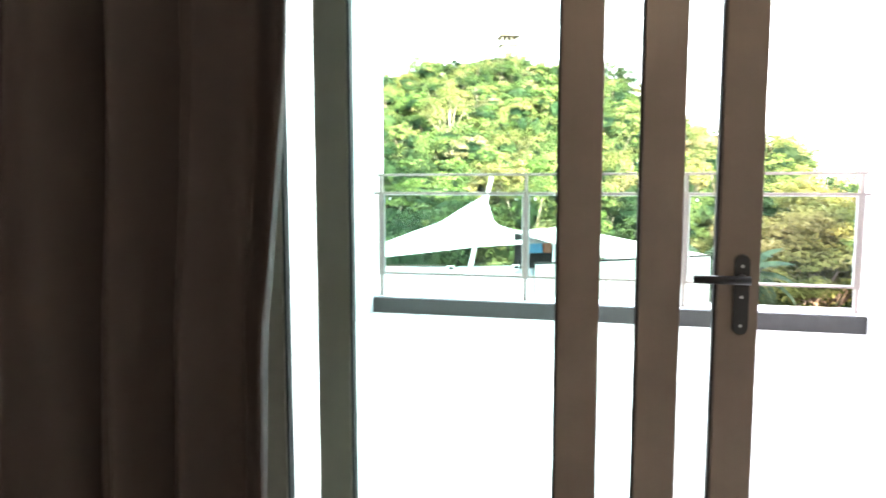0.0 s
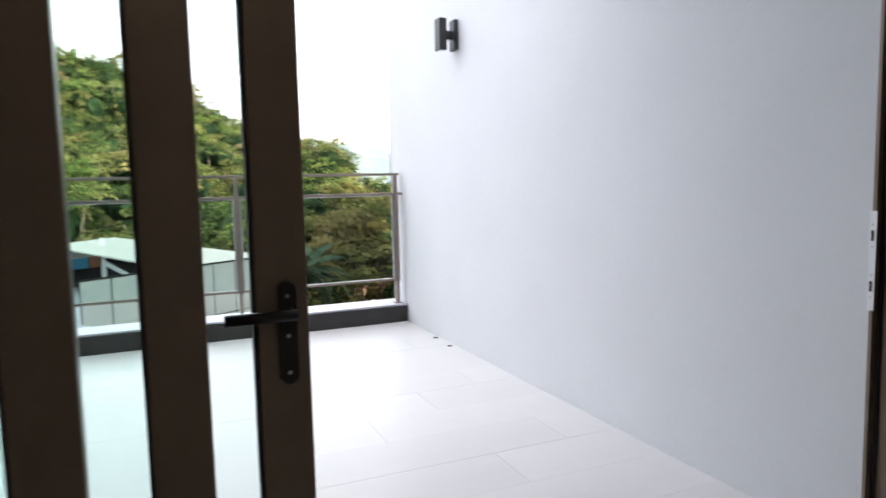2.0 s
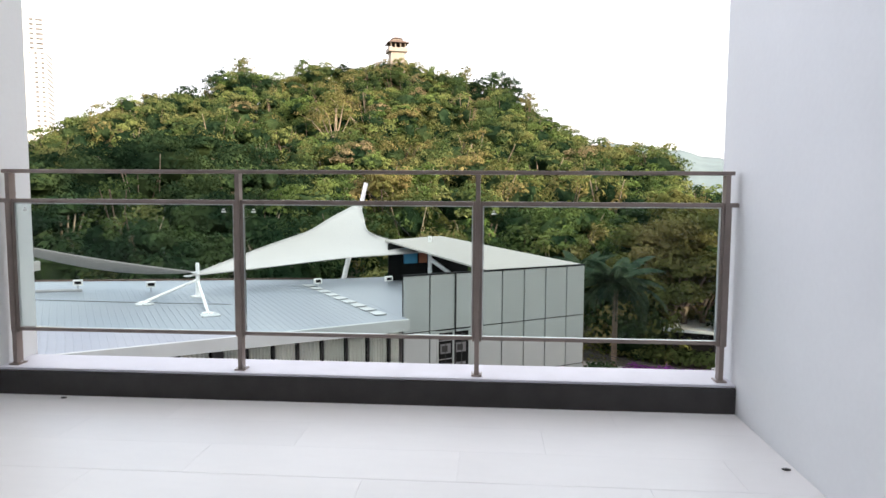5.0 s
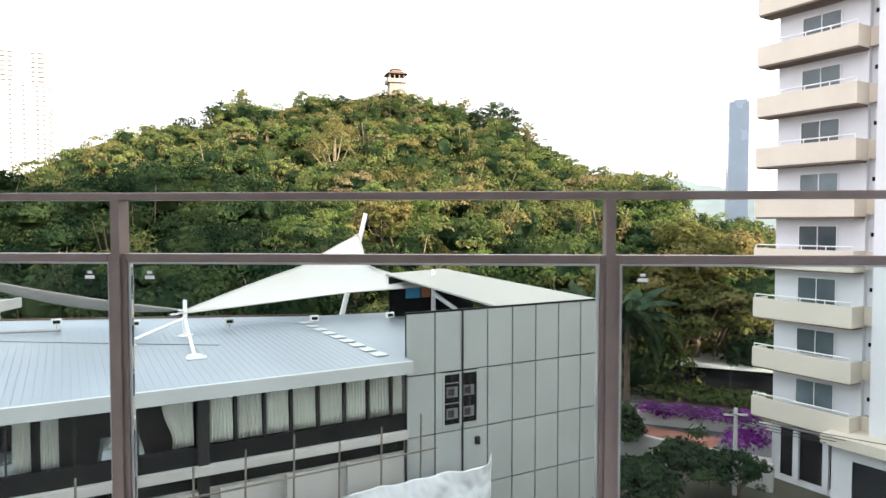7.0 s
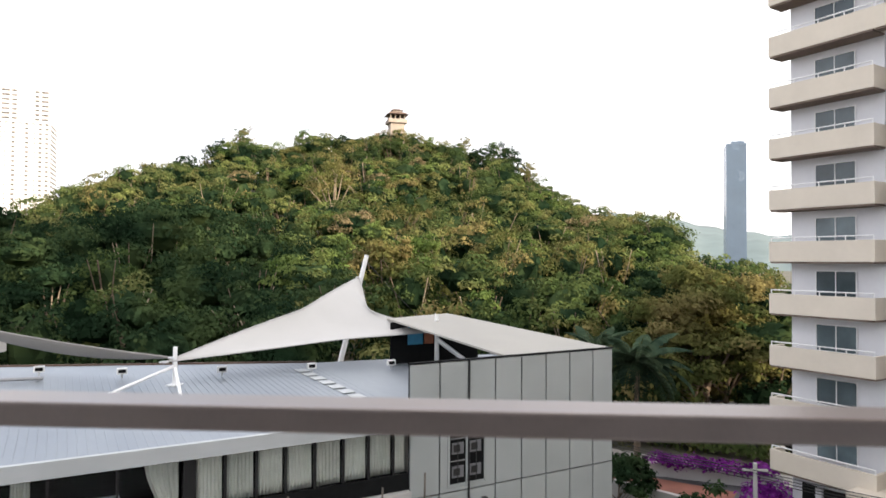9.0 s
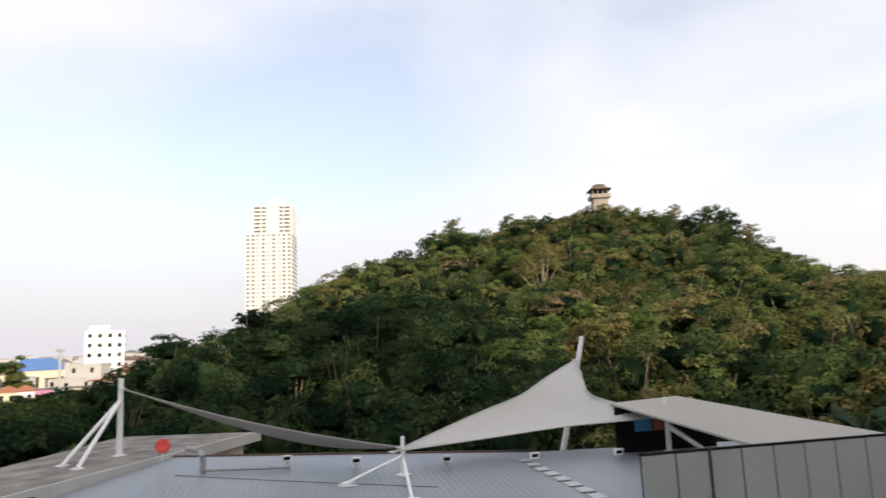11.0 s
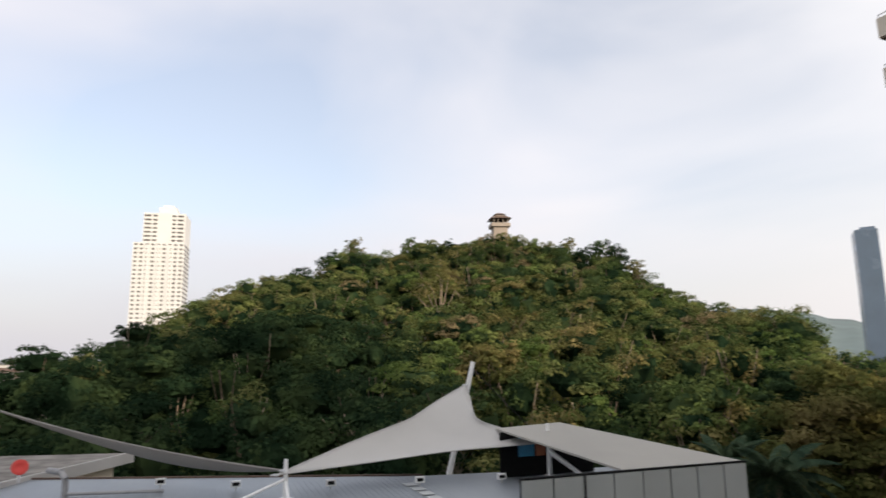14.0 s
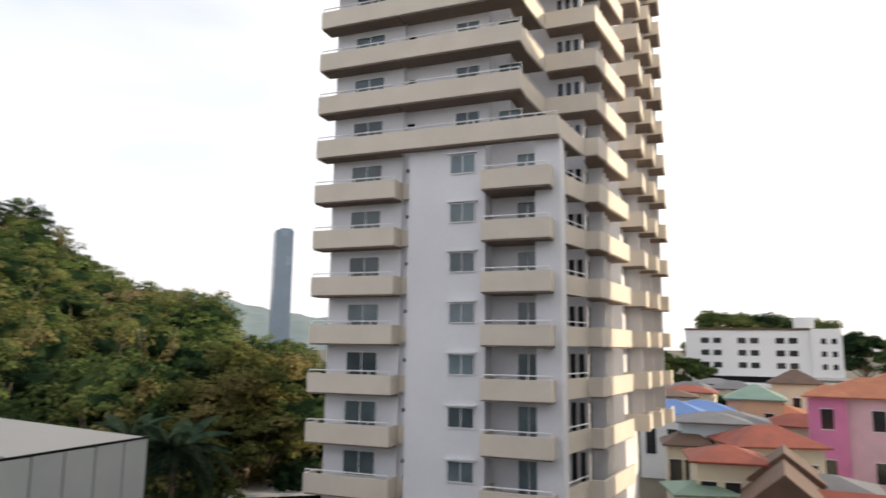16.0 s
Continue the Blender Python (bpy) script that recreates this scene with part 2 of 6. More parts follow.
M_WINGLASS = material("window_glass", (0.10, 0.135, 0.15), 0.08, vary=0.3, scale=0.6, bump=0, obrandom=0.6)
M_RED = material("red_tile", (0.25, 0.065, 0.042), 0.8, vary=0.2, scale=0.7, fine=8)
M_ORANGE = material("orange_tile", (0.34, 0.125, 0.065), 0.8, vary=0.2, scale=0.7, fine=8)
M_MAROON = material("maroon_sheet", (0.12, 0.02, 0.025), 0.6, vary=0.15, scale=0.8)
M_BROWN = material("brown_tile", (0.115, 0.072, 0.052), 0.8, vary=0.2, scale=0.7, fine=8)
M_GREENROOF = material("green_sheet_roof", (0.18, 0.27, 0.22), 0.7, vary=0.15, scale=0.5)
M_BLUEROOF = material("blue_sheet_roof", (0.08, 0.17, 0.40), 0.6, vary=0.12, scale=0.5)
M_GREYROOF = material("grey_sheet_roof", (0.15, 0.15, 0.16), 0.8, vary=0.2, scale=0.4)
M_PINK = material("pink_paint", (0.66, 0.22, 0.42), 0.8, vary=0.08, scale=0.5)
M_PALEPINK = material("pale_pink_paint", (0.70, 0.47, 0.54), 0.8, vary=0.08, scale=0.5)
M_PEACH = material("peach_paint", (0.66, 0.42, 0.28), 0.8, vary=0.08, scale=0.5)
M_CREAM = material("cream_paint", (0.66, 0.59, 0.46), 0.8, vary=0.08, scale=0.5)
M_PALEBLUE = material("pale_blue_paint", (0.48, 0.58, 0.64), 0.8, vary=0.08, scale=0.5)
M_TOWER = material("tower_white", (0.66, 0.66, 0.665), 0.8, vary=0.04, scale=0.05)
# white wall toned down, since far sunlit houses would clip
M_FARWALL = material("toned_down_pale_wall", (0.47, 0.455, 0.44), 0.9, vary=0.1, scale=0.1)
M_HOTEL = material("tan_render", (0.50, 0.385, 0.31), 0.85, vary=0.06, scale=0.05)
M_BLUETOWER = material("blue_grey_glass", (0.13, 0.18, 0.25), 0.25, vary=0.08, scale=0.05)
# woodland colour mixed with the ridge's distance haze
M_FARHILL = material("haze_tinted_woodland", (0.12, 0.16, 0.165), 1.0, vary=0.12, scale=0.015, fine=0.2, bump=0)
M_LOOKOUT = material("weathered_beige_paint", (0.34, 0.29, 0.25), 0.85, vary=0.12, scale=0.4)
M_SIGNRED = material("sign_red", (0.62, 0.05, 0.04), 0.5, vary=0.1)
M_SIGNBLUE = material("sign_blue", (0.06, 0.27, 0.45), 0.5, vary=0.1)
M_CABLE = material("black_cable", (0.02, 0.02, 0.02), 0.6)

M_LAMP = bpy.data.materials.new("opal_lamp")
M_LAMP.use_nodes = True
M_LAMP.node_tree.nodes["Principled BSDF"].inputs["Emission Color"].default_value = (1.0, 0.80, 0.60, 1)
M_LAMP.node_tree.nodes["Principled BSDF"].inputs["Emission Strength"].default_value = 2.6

# ---- mesh helpers ----
def link(name, bm, mat, parent=None, label="", smooth=False):
    me = bpy.data.meshes.new(name)
    bm.normal_update()
    bm.to_mesh(me)
    bm.free()
    me.materials.append(mat)
    if smooth:
        me.polygons.foreach_set("use_smooth", [True] * len(me.polygons))
    ob = new(name, me)
    if parent:
        ob.parent = parent
    if label:
        ob["label"] = label
    return ob


def part(name, bm, mat, parent, label="", smooth=False):
    return link(name, bm, mat, parent, label, smooth)


def box(bm, x0, x1, y0, y1, z0, z1, m=None):
    vs = [bm.verts.new((x, y, z)) for x in (x0, x1) for y in (y0, y1) for z in (z0, z1)]
    if m is not None:
        for v in vs:
            v.co = m @ v.co
    for f in ((0, 1, 3, 2), (4, 6, 7, 5), (0, 4, 5, 1), (2, 3, 7, 6), (0, 2, 6, 4), (1, 5, 7, 3)):
        bm.faces.new([vs[i] for i in f])
    return vs


def boxes(*list_of, bevel=0.0):
    bm = bmesh.new()
    for b in list_of:
        box(bm, *b)
    if bevel:
        bmesh.ops.bevel(bm, geom=bm.edges[:], offset=bevel, segments=2, affect="EDGES", profile=0.6)
    bmesh.ops.recalc_face_normals(bm, faces=bm.faces[:])
    return bm


def rod(bm, a, b, r0, r1=None, n=10):
    """A round bar from a to b, tapered from r0 to r1."""
    a, b = Vector(a), Vector(b)
    r1 = r0 if r1 is None else r1
    q = (b - a).to_track_quat("Z", "Y").to_matrix()
    ring = []
    for p, r in ((a, r0), (b, r1)):
        ring.append([bm.verts.new(p + q @ Vector((r * math.cos(2 * math.pi * i / n), r * math.sin(2 * math.pi * i / n), 0))) for i in range(n)])
    for i in range(n):
        j = (i + 1) % n
        bm.faces.new((ring[0][i], ring[0][j], ring[1][j], ring[1][i]))
    bm.faces.new(ring[0][::-1])
    bm.faces.new(ring[1])


def rods(*list_of):
    bm = bmesh.new()
    for r in list_of:
        rod(bm, *r)
    return bm


def prism(points, z0, z1):
    """A solid over a plan polygon."""
    bm = bmesh.new()
    lo = [bm.verts.new((x, y, z0)) for x, y in points]
    hi = [bm.verts.new((x, y, z1)) for x, y in points]
    k = len(points)
    bm.faces.new(lo[::-1])
    bm.faces.new(hi)
    for i in range(k):
        j = (i + 1) % k
        bm.faces.new((lo[i], lo[j], hi[j], hi[i]))
    bmesh.ops.recalc_face_normals(bm, faces=bm.faces[:])
    return bm


def slab4(corners, thick):
    """A sheet with thickness through four corners, given in order."""
    bm = bmesh.new()
    top = [bm.verts.new(c) for c in corners]
    low = [bm.verts.new(Vector(c) - Vector((0, 0, thick))) for c in corners]
    bm.faces.new(top)
    bm.faces.new(low[::-1])
    for i in range(4):
        j = (i + 1) % 4
        bm.faces.new((top[j], top[i], low[i], low[j]))
    bmesh.ops.recalc_face_normals(bm, faces=bm.faces[:])
    return bm


def empty(name, m, label="", category="", group="", kind=""):
    ob = new(name)
    ob.matrix_basis = m
    return tagged(ob, label, category, group, kind)


def raw_mesh(name, verts, quads, mats, index=None):
    """A mesh straight from arrays of vertices and four-cornered faces."""
    me = bpy.data.meshes.new(name)
    me.vertices.add(len(verts))
    me.vertices.foreach_set("co", np.asarray(verts, np.float32).ravel())
    nq = len(quads)
    me.loops.add(nq * 4)
    me.loops.foreach_set("vertex_index", np.asarray(quads, np.int32).ravel())
    me.polygons.add(nq)
    me.polygons.foreach_set("loop_start", np.arange(0, nq * 4, 4, dtype=np.int32))
    for m in mats:
        me.materials.append(m)
    if index is not None:
        me.polygons.foreach_set("material_index", np.asarray(index, np.int32))
    me.update(calc_edges=True)
    return me


# ---- the terrace and the room behind it ----
RY0, G0 = -8.6, -13.0
W, CEIL, FRONT, DOORY = 2.15, 2.98, 0.36, -4.39
link("floor", boxes((-W - 0.2, W + 0.2, DOORY - 0.06, 0.0, -0.22, -0.0042)), M_GROUT)
tagged(bpy.data.objects["floor"], "pale joint bed under the terrace floor tiles", "floor", kind="structure")
for nm, x0, x1 in (("wall_east", W, W + 0.2), ("wall_west", -W - 0.2, -W)):
    tagged(link(nm, boxes((x0, x1, DOORY - 0.12, FRONT, -0.35, CEIL), bevel=0.004), M_PLASTER), "smooth white plaster side wall of the terrace", "wall", kind="structure")
kerb = empty("kerb", pose(0, 0, 0), "low black granite upstand with a grey coping", "kerb", kind="structure")
part("upstand", boxes((-W + 0.003, W - 0.003, 0.0, 0.30, -0.33, 0.142), bevel=0.004), M_STONE, kerb)
part("coping", boxes((-W + 0.003, W - 0.003, 0.012, 0.33, 0.144, 0.16), bevel=0.003), M_KERBTOP, kerb, "grey coping slab")
tagged(link("slab_edge", boxes((-W - 0.2, W + 0.2, 0.0, 0.33, -0.7, -0.352)), M_PLASTER), "white painted slab edge of the terrace", "slab", kind="structure")

# rest of the terrace's block; unseen masses added and sized to block the sun
own = empty("own_building", pose(0, 0, 0), "white plaster block that holds the terrace, with unseen masses added against the sun", "building", kind="structure")
part("tower_sun_block", boxes((-11, 16, -22, RY0 - 0.21, G0, 14)), M_PLASTER, own)
part("upper_sun_block", boxes((-W - 0.2, W + 0.2, RY0 - 0.205, DOORY - 0.145, 2.985, 14)), M_PLASTER, own)
part("east_sun_block", boxes((3.41, 16, RY0 - 0.205, -1.2, G0, 14)), M_PLASTER, own)
# far east mass is added only to shade the restaurant and flats
part("far_east_sun_block", boxes((16.02, 74, -22, -1.2, G0, 34)), M_PLASTER, own)
part("lower_wall", boxes((-3.4, 3.4, RY0 - 0.2, -0.05, G0, -0.71)), M_PLASTER, own)

# unseen slab, added to darken the walls towards the doors
tagged(link("shade_slab", boxes((-W - 0.2, W + 0.2, DOORY - 0.12, -2.8, CEIL + 0.002, CEIL + 0.2)), M_PLASTER), "unseen slab added over the terrace to shade its door side", "ceiling", kind="structure")

# room behind the sliding doors
tagged(link("room_floor", boxes((-3.2, 3.2, RY0, DOORY - 0.062, -0.22, 0.0)), M_ROOMFLOOR), "tiled room floor", "floor", kind="structure")
tagged(link("room_ceiling", boxes((-3.2, 3.2, RY0, DOORY - 0.125, 2.75, 2.95)), M_ROOM), "plain white room ceiling", "ceiling", kind="structure")
tagged(link("wall_south", boxes((-3.2, 3.2, RY0 - 0.2, RY0 - 0.002, -0.22, 2.95)), M_ROOM), "plain back wall of the room", "wall", kind="structure")
for nm, x0, x1 in (("wall_room_east", 3.202, 3.4), ("wall_room_west", -3.4, -3.202)):
    tagged(link(nm, boxes((x0, x1, RY0, DOORY - 0.125, -0.22, 2.95)), M_ROOM), "plain side wall of the room", "wall", kind="structure")
for nm, x0, x1 in (("wall_return_east", W + 0.203, 3.4), ("wall_return_west", -3.4, -W - 0.203)):
    tagged(link(nm, boxes((x0, x1, DOORY - 0.12, DOORY + 0.1, -0.22, 2.95)), M_ROOM), "plain return wall beside the doors", "wall", kind="structure")
tagged(link("lintel", boxes((-W + 0.002, W - 0.002, DOORY - 0.14, DOORY + 0.14, 2.55, CEIL)), M_PLASTER), "white plaster lintel over the sliding doors", "lintel", kind="structure")

# lamp added out of view for the warm light on the door stiles
cl = empty("added_ceiling_light", pose(0.3, -6.9, 2.75), "round white ceiling light added out of view in the room", "ceiling light")
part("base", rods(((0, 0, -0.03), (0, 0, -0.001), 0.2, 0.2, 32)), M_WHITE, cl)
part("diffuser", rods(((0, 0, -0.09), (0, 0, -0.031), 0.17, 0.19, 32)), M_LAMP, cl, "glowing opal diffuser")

# sliding doors: outer frame with three tracks, three glazed leaves
DH = 2.5
door_frame = empty("door_frame", pose(0, DOORY, 0), "bronze aluminium three-track sliding door frame", "door frame", kind="structure")
part("sill", boxes((-W + 0.003, W - 0.003, -0.115, 0.116, -0.01, 0.012)), M_BRONZE, door_frame)
for yy in (-0.08, 0.0, 0.08):
    part("track", boxes((-W + 0.06, W - 0.06, yy - 0.008, yy + 0.008, 0.013, 0.024)), M_STEEL, door_frame)
part("head", boxes((-W + 0.003, W - 0.003, -0.115, 0.115, DH, 2.548)), M_BRONZE, door_frame)
for s in (-1, 1):
    a, b = sorted((s * (W - 0.003), s * (W - 0.022)))
    jamb = part("jamb", boxes((a, b, -0.125, 0.150, 0.012, DH)), M_BRONZE, door_frame)
    for yy in (-0.119, -0.038, 0.048, 0.138):
        a, b = sorted((s * (W - 0.0225), s * (W - 0.055)))
        part("fin", boxes((a, b, yy - 0.006, yy + 0.006, 0.014, DH - 0.002), bevel=0.002), M_BRONZE, jamb)
    for yy in (-0.106, -0.024, 0.126):
        a, b = sorted((s * (W - 0.0225), s * (W - 0.034)))
        part("brush_seal", boxes((a, b, yy - 0.004, yy + 0.004, 0.014, DH - 0.002)), M_GASKET, jamb, "black brush seal")
strike = part("strike_plate", boxes((W - 0.0600, W - 0.0565, 0.126, 0.148, 0.815, 1.12), bevel=0.001), M_STEEL, door_frame, "bright steel strike plate")
for zz in (0.89, 1.045):
    part("keyhole", boxes((W - 0.0625, W - 0.0602, 0.133, 0.141, zz - 0.016, zz + 0.016)), M_BLACK, strike)
    for dz in (-0.034, 0.034):
        part("screw", boxes((W - 0.0625, W - 0.0602, 0.135, 0.139, zz + dz - 0.003, zz + dz + 0.003)), M_SCREW, strike)


def sliding_door(x0, x1, y, handle):
    d = empty("sliding_door", pose(0, y, 0), "bronze aluminium sliding door leaf with clear glass, slid open", "door", "sliding doors", "structure")
    st, t = 0.095, 0.02
    for a, b in ((x0, x0 + st), (x1 - st, x1)):
        part("stile", boxes((a, b, -t, t, 0.03, DH - 0.01), bevel=0.003), M_BRONZE, d)
        e = a if a > (x0 + x1) / 2 else b
        g = (e - 0.007, e - 0.0005) if a > (x0 + x1) / 2 else (e + 0.0005, e + 0.007)
        part("gasket", boxes((g[0], g[1], -t + 0.006, t - 0.006, 0.13, DH - 0.11)), M_GASKET, d)
    part("bottom_rail", boxes((x0 + st + 0.0005, x1 - st - 0.0005, -t, t, 0.03, 0.12), bevel=0.003), M_BRONZE, d)
    part("top_rail", boxes((x0 + st + 0.0005, x1 - st - 0.0005, -t, t, DH - 0.1, DH - 0.01), bevel=0.003), M_BRONZE, d)
    pane = part("pane", boxes((x0 + st + 0.0005, x1 - st - 0.0005, -0.004, 0.004, 0.121, DH - 0.101)), M_GLASS, d)
    pane.visible_shadow = False
    if handle:
        cx = (x1 - st / 2) + 0.006
        bm = bmesh.new()
        rod(bm, (cx, -t - 0.012, 0.88), (cx, -t, 0.88), 0.017, 0.018, 20)
        rod(bm, (cx, -t - 0.012, 1.04), (cx, -t, 1.04), 0.017, 0.018, 20)
        box(bm, cx - 0.0172, cx + 0.0172, -t - 0.0118, -t, 0.88, 1.04)
        h = part("handle_plate", bm, M_BLACK, d, "black handle plate with rounded ends")
        bm = bmesh.new()
        rod(bm, (cx, -t - 0.012, 1.0), (cx, -t - 0.052, 1.0), 0.011, 0.010, 16)
        rod(bm, (cx + 0.012, -t - 0.048, 1.0), (cx - 0.115, -t - 0.048, 1.0), 0.0105, 0.0105, 16)
        part("lever", bm, M_BLACK, h, "black lever handle", True)
        for zz in (0.885, 0.955, 1.03):
            part("screw", rods(((cx, -t - 0.0135, zz), (cx, -t - 0.012, zz), 0.004, 0.004, 10)), M_SCREW, h)


sliding_door(-0.79, 0.355, -4.31, True)
sliding_door(-0.95, 0.167, -4.39, False)
sliding_door(-1.14, -0.019, -4.47, False)


def curtain(x0, x1, y):
    """A heavy gathered curtain: deep uneven folds that splay towards the hem."""
    nx, nz = 260, 26
    vs, qs = [], []
    for j in range(nz + 1):
        f = j / nz
        z = 0.03 + f * 2.6
        flare = 0.06 * math.sin(math.pi * min(1, (1 - f) * 1.5)) - 0.09 * (1 - f) ** 2
        for i in range(nx + 1):
            u = i / nx
            x = x0 + (x1 + flare * u - x0) * u
            ph = u * 47 + 1.6 * math.sin(u * 7.0) + 0.5 * math.sin(f * 2.4 + u * 5)
            amp = (0.085 + 0.03 * math.sin(u * 11 + 1)) * (0.75 + 0.45 * (1 - f))
            vs.append((x + 0.012 * math.sin(ph * 2 + f), y + amp * math.sin(ph) + 0.030 * math.sin(2.3 * ph + f * 3), z))
    for j in range(nz):
        for i in range(nx):
            a = j * (nx + 1) + i
            qs.append((a, a + 1, a + nx + 2, a + nx + 1))
    me = raw_mesh("curtain", vs, qs, [M_CURTAIN])
    me.polygons.foreach_set("use_smooth", [True] * len(me.polygons))
    ob = new("curtain", me)
    s = ob.modifiers.new("thick", "SOLIDIFY")
    s.thickness = 0.004
    return tagged(ob, "dark brown heavy curtain gathered in deep folds", "curtain")


curtain(-2.6, -0.69, -4.72)
cr = empty("curtain_rail", pose(0, -4.72, 2.66), "white curtain rail fixed under the room ceiling", "curtain rail")
part("rail", boxes((-2.7, 2.7, -0.02, 0.02, -0.012, 0.012), bevel=0.003), M_WHITE, cr)
for i in range(5):
    part("bracket", boxes((-2.5 + i * 1.25 - 0.012, -2.5 + i * 1.25 + 0.012, -0.015, 0.015, 0.0125, 0.092)), M_WHITE, cr)


def railing():
    """Balcony railing: four posts, flat top rail, middle and bottom rails, three glass panes."""
    y = 0.095
    r = empty("railing", pose(0, y, 0.16), "bronze metal balcony railing with clear glass panes", "railing")
    top, mid, low = 1.18, 0.994, 0.22
    xs = (-W + 0.065, -0.685, 0.712, W - 0.065)
    part("top_rail", boxes((-W + 0.03, W - 0.03, -0.026, 0.026, top - 0.022, top), bevel=0.003), M_RAIL, r)
    for x in xs:
        p = part("post", boxes((x - 0.013, x + 0.013, -0.028, 0.028, 0.0, top - 0.0225), bevel=0.002), M_RAIL, r)
        for s in (-1, 1):
            part("clamp_bar", boxes(sorted_pair(x + s * 0.0135, x + s * 0.027) + (-0.018, 0.018, low - 0.02, mid + 0.012), bevel=0.002), M_RAIL, p)
        part("foot_plate", boxes((x - 0.03, x + 0.03, -0.04, 0.04, 0.0002, 0.008)), M_RAIL, p)
        for s in (-1, 1):
            part("bolt", rods(((x + s * 0.021, 0.0, 0.008), (x + s * 0.021, 0.0, 0.016), 0.005, 0.005, 8)), M_STEEL, p)
    for a, b in zip(xs[:-1], xs[1:]):
        part("middle_rail", boxes((a + 0.0275, b - 0.0275, -0.018, 0.018, mid - 0.012, mid + 0.012), bevel=0.003), M_RAIL, r)
        part("bottom_rail", boxes((a + 0.0275, b - 0.0275, -0.018, 0.018, low - 0.012, low + 0.010), bevel=0.003), M_RAIL, r)
        g = part("pane", boxes((a + 0.034, b - 0.034, -0.005, 0.005, low + 0.0105, mid - 0.0125)), M_RGLASS, r)
        g.visible_shadow = False
        for e in (a + 0.0278, b - 0.0342):
            part("seal", boxes((e, e + 0.006, -0.008, 0.008, low + 0.0105, mid - 0.0125)), M_GASKETW, g, "translucent glazing seal")
        part("seal", boxes((a + 0.035, b - 0.035, -0.007, 0.007, mid - 0.0185, mid - 0.0128)), M_GASKETW, g, "translucent glazing seal")
        for e in ((a + 0.09, b - 0.09) if a < -1 else (a + 0.09,)):
            part("sticker", boxes((e - 0.014, e + 0.014, -0.0062, -0.0051, mid - 0.062, mid - 0.052)), M_STICKER, g, "small white glass mark")
            part("sticker", boxes((e - 0.007, e + 0.007, -0.0062, -0.0051, mid - 0.047, mid - 0.039)), M_STICKER, g, "small white glass mark")
    for s in (-1, 1):
        a, b = sorted((s * (W - 0.0375), s * (W - 0.002)))
        part("wall_bracket", boxes((a, b, -0.016, 0.016, mid - 0.012, mid + 0.012)), M_RAIL, r)


def sorted_pair(a, b):
    return (min(a, b), max(a, b))


railing()


def wall_lamp(x, y, s):
    """Two square black up-down spots joined by a short arm to a back plate."""
    l = empty("wall_lamp", pose(x, y, 2.285, 0, 0, 0 if s > 0 else 180), "black square up and down wall lamp", "wall lamp", "terrace wall lamps")
    part("back_plate", boxes((-0.036, -0.002, -0.045, 0.045, -0.105, 0.105), bevel=0.003), M_BLACK, l)
    part("arm", boxes((-0.092, -0.0365, -0.012, 0.012, -0.03, 0.03), bevel=0.003), M_BLACK, l)
    b = part("lamp_body", boxes((-0.150, -0.0925, -0.045, 0.045, -0.11, 0.11), bevel=0.004), M_BLACK, l)
    part("lens", boxes((-0.140, -0.102, -0.03, 0.03, -0.1125, -0.1105)), M_STEEL, b, "frosted lens")


wall_lamp(W, -1.15, 1)
wall_lamp(-W, -1.15, -1)

# specks left on the floor beside the walls
for x, y in ((2.09, -1.05), (2.1, -0.75), (-1.7, -0.06)):
    bm = bmesh.new()
    bmesh.ops.create_icosphere(bm, subdivisions=1, radius=0.012)
    for v in bm.verts:
        v.co = Vector((v.co.x * 1.8, v.co.y, v.co.z * 0.5)) + Vector((x, y, 0.005))
    tagged(link("mortar_crumb", bm, M_STONE), "small dark crumb of mortar on the floor", "debris")


# ---- the ground outside ----
G = -13.0


def ground_sheet():
    """Open land that reaches the horizon, with a wooded hill rising from it."""
    vs, qs = [], []
    ang = np.radians(np.linspace(-180, 180, 181))
    dist = np.array([0.5, 20, 40, 52, 60, 70, 80, 92, 105, 120, 135, 150, 170, 190, 210, 230, 250, 280, 330, 420, 700, 1500, 4000])
    for d in dist:
        for a in ang:
            x, y = d * math.sin(a), d * math.cos(a)
            vs.append((x, y, land(x, y)))
    n = len(ang)
    for j in range(len(dist) - 1):
        for i in range(n - 1):
            k = j * n + i
            qs.append((k, k + n, k + n + 1, k + 1))
    me = raw_mesh("ground", vs, qs, [M_GROUND])
    me.polygons.foreach_set("use_smooth", [True] * len(me.polygons))
    return tagged(new("ground", me), "earth and grass ground rising into a wooded hill", "ground", kind="structure")


# hill: crest direction (degrees), slope of the crest line seen from the terrace, distance of the crest
CREST = ((-60, -0.055, 95), (-52, -0.05, 95), (-47, -0.02, 100), (-44, 0.008, 110), (-38, 0.050, 130), (-33.7, 0.090, 150), (-29.6, 0.120, 170), (-24.5, 0.140, 190), (-20.6, 0.168, 205), (-14, 0.174, 220), (-8, 0.190, 230), (-3, 0.170, 225), (1, 0.160, 210), (3.5, 0.126, 190), (6.8, 0.088, 165), (8.7, 0.066, 150), (14, 0.055, 135), (16, 0.010, 125), (20, 0.0, 110), (26, -0.03, 100))


def crest(b):
    bs = [c[0] for c in CREST]
    return np.interp(b, bs, [c[1] for c in CREST]), np.interp(b, bs, [c[2] for c in CREST])


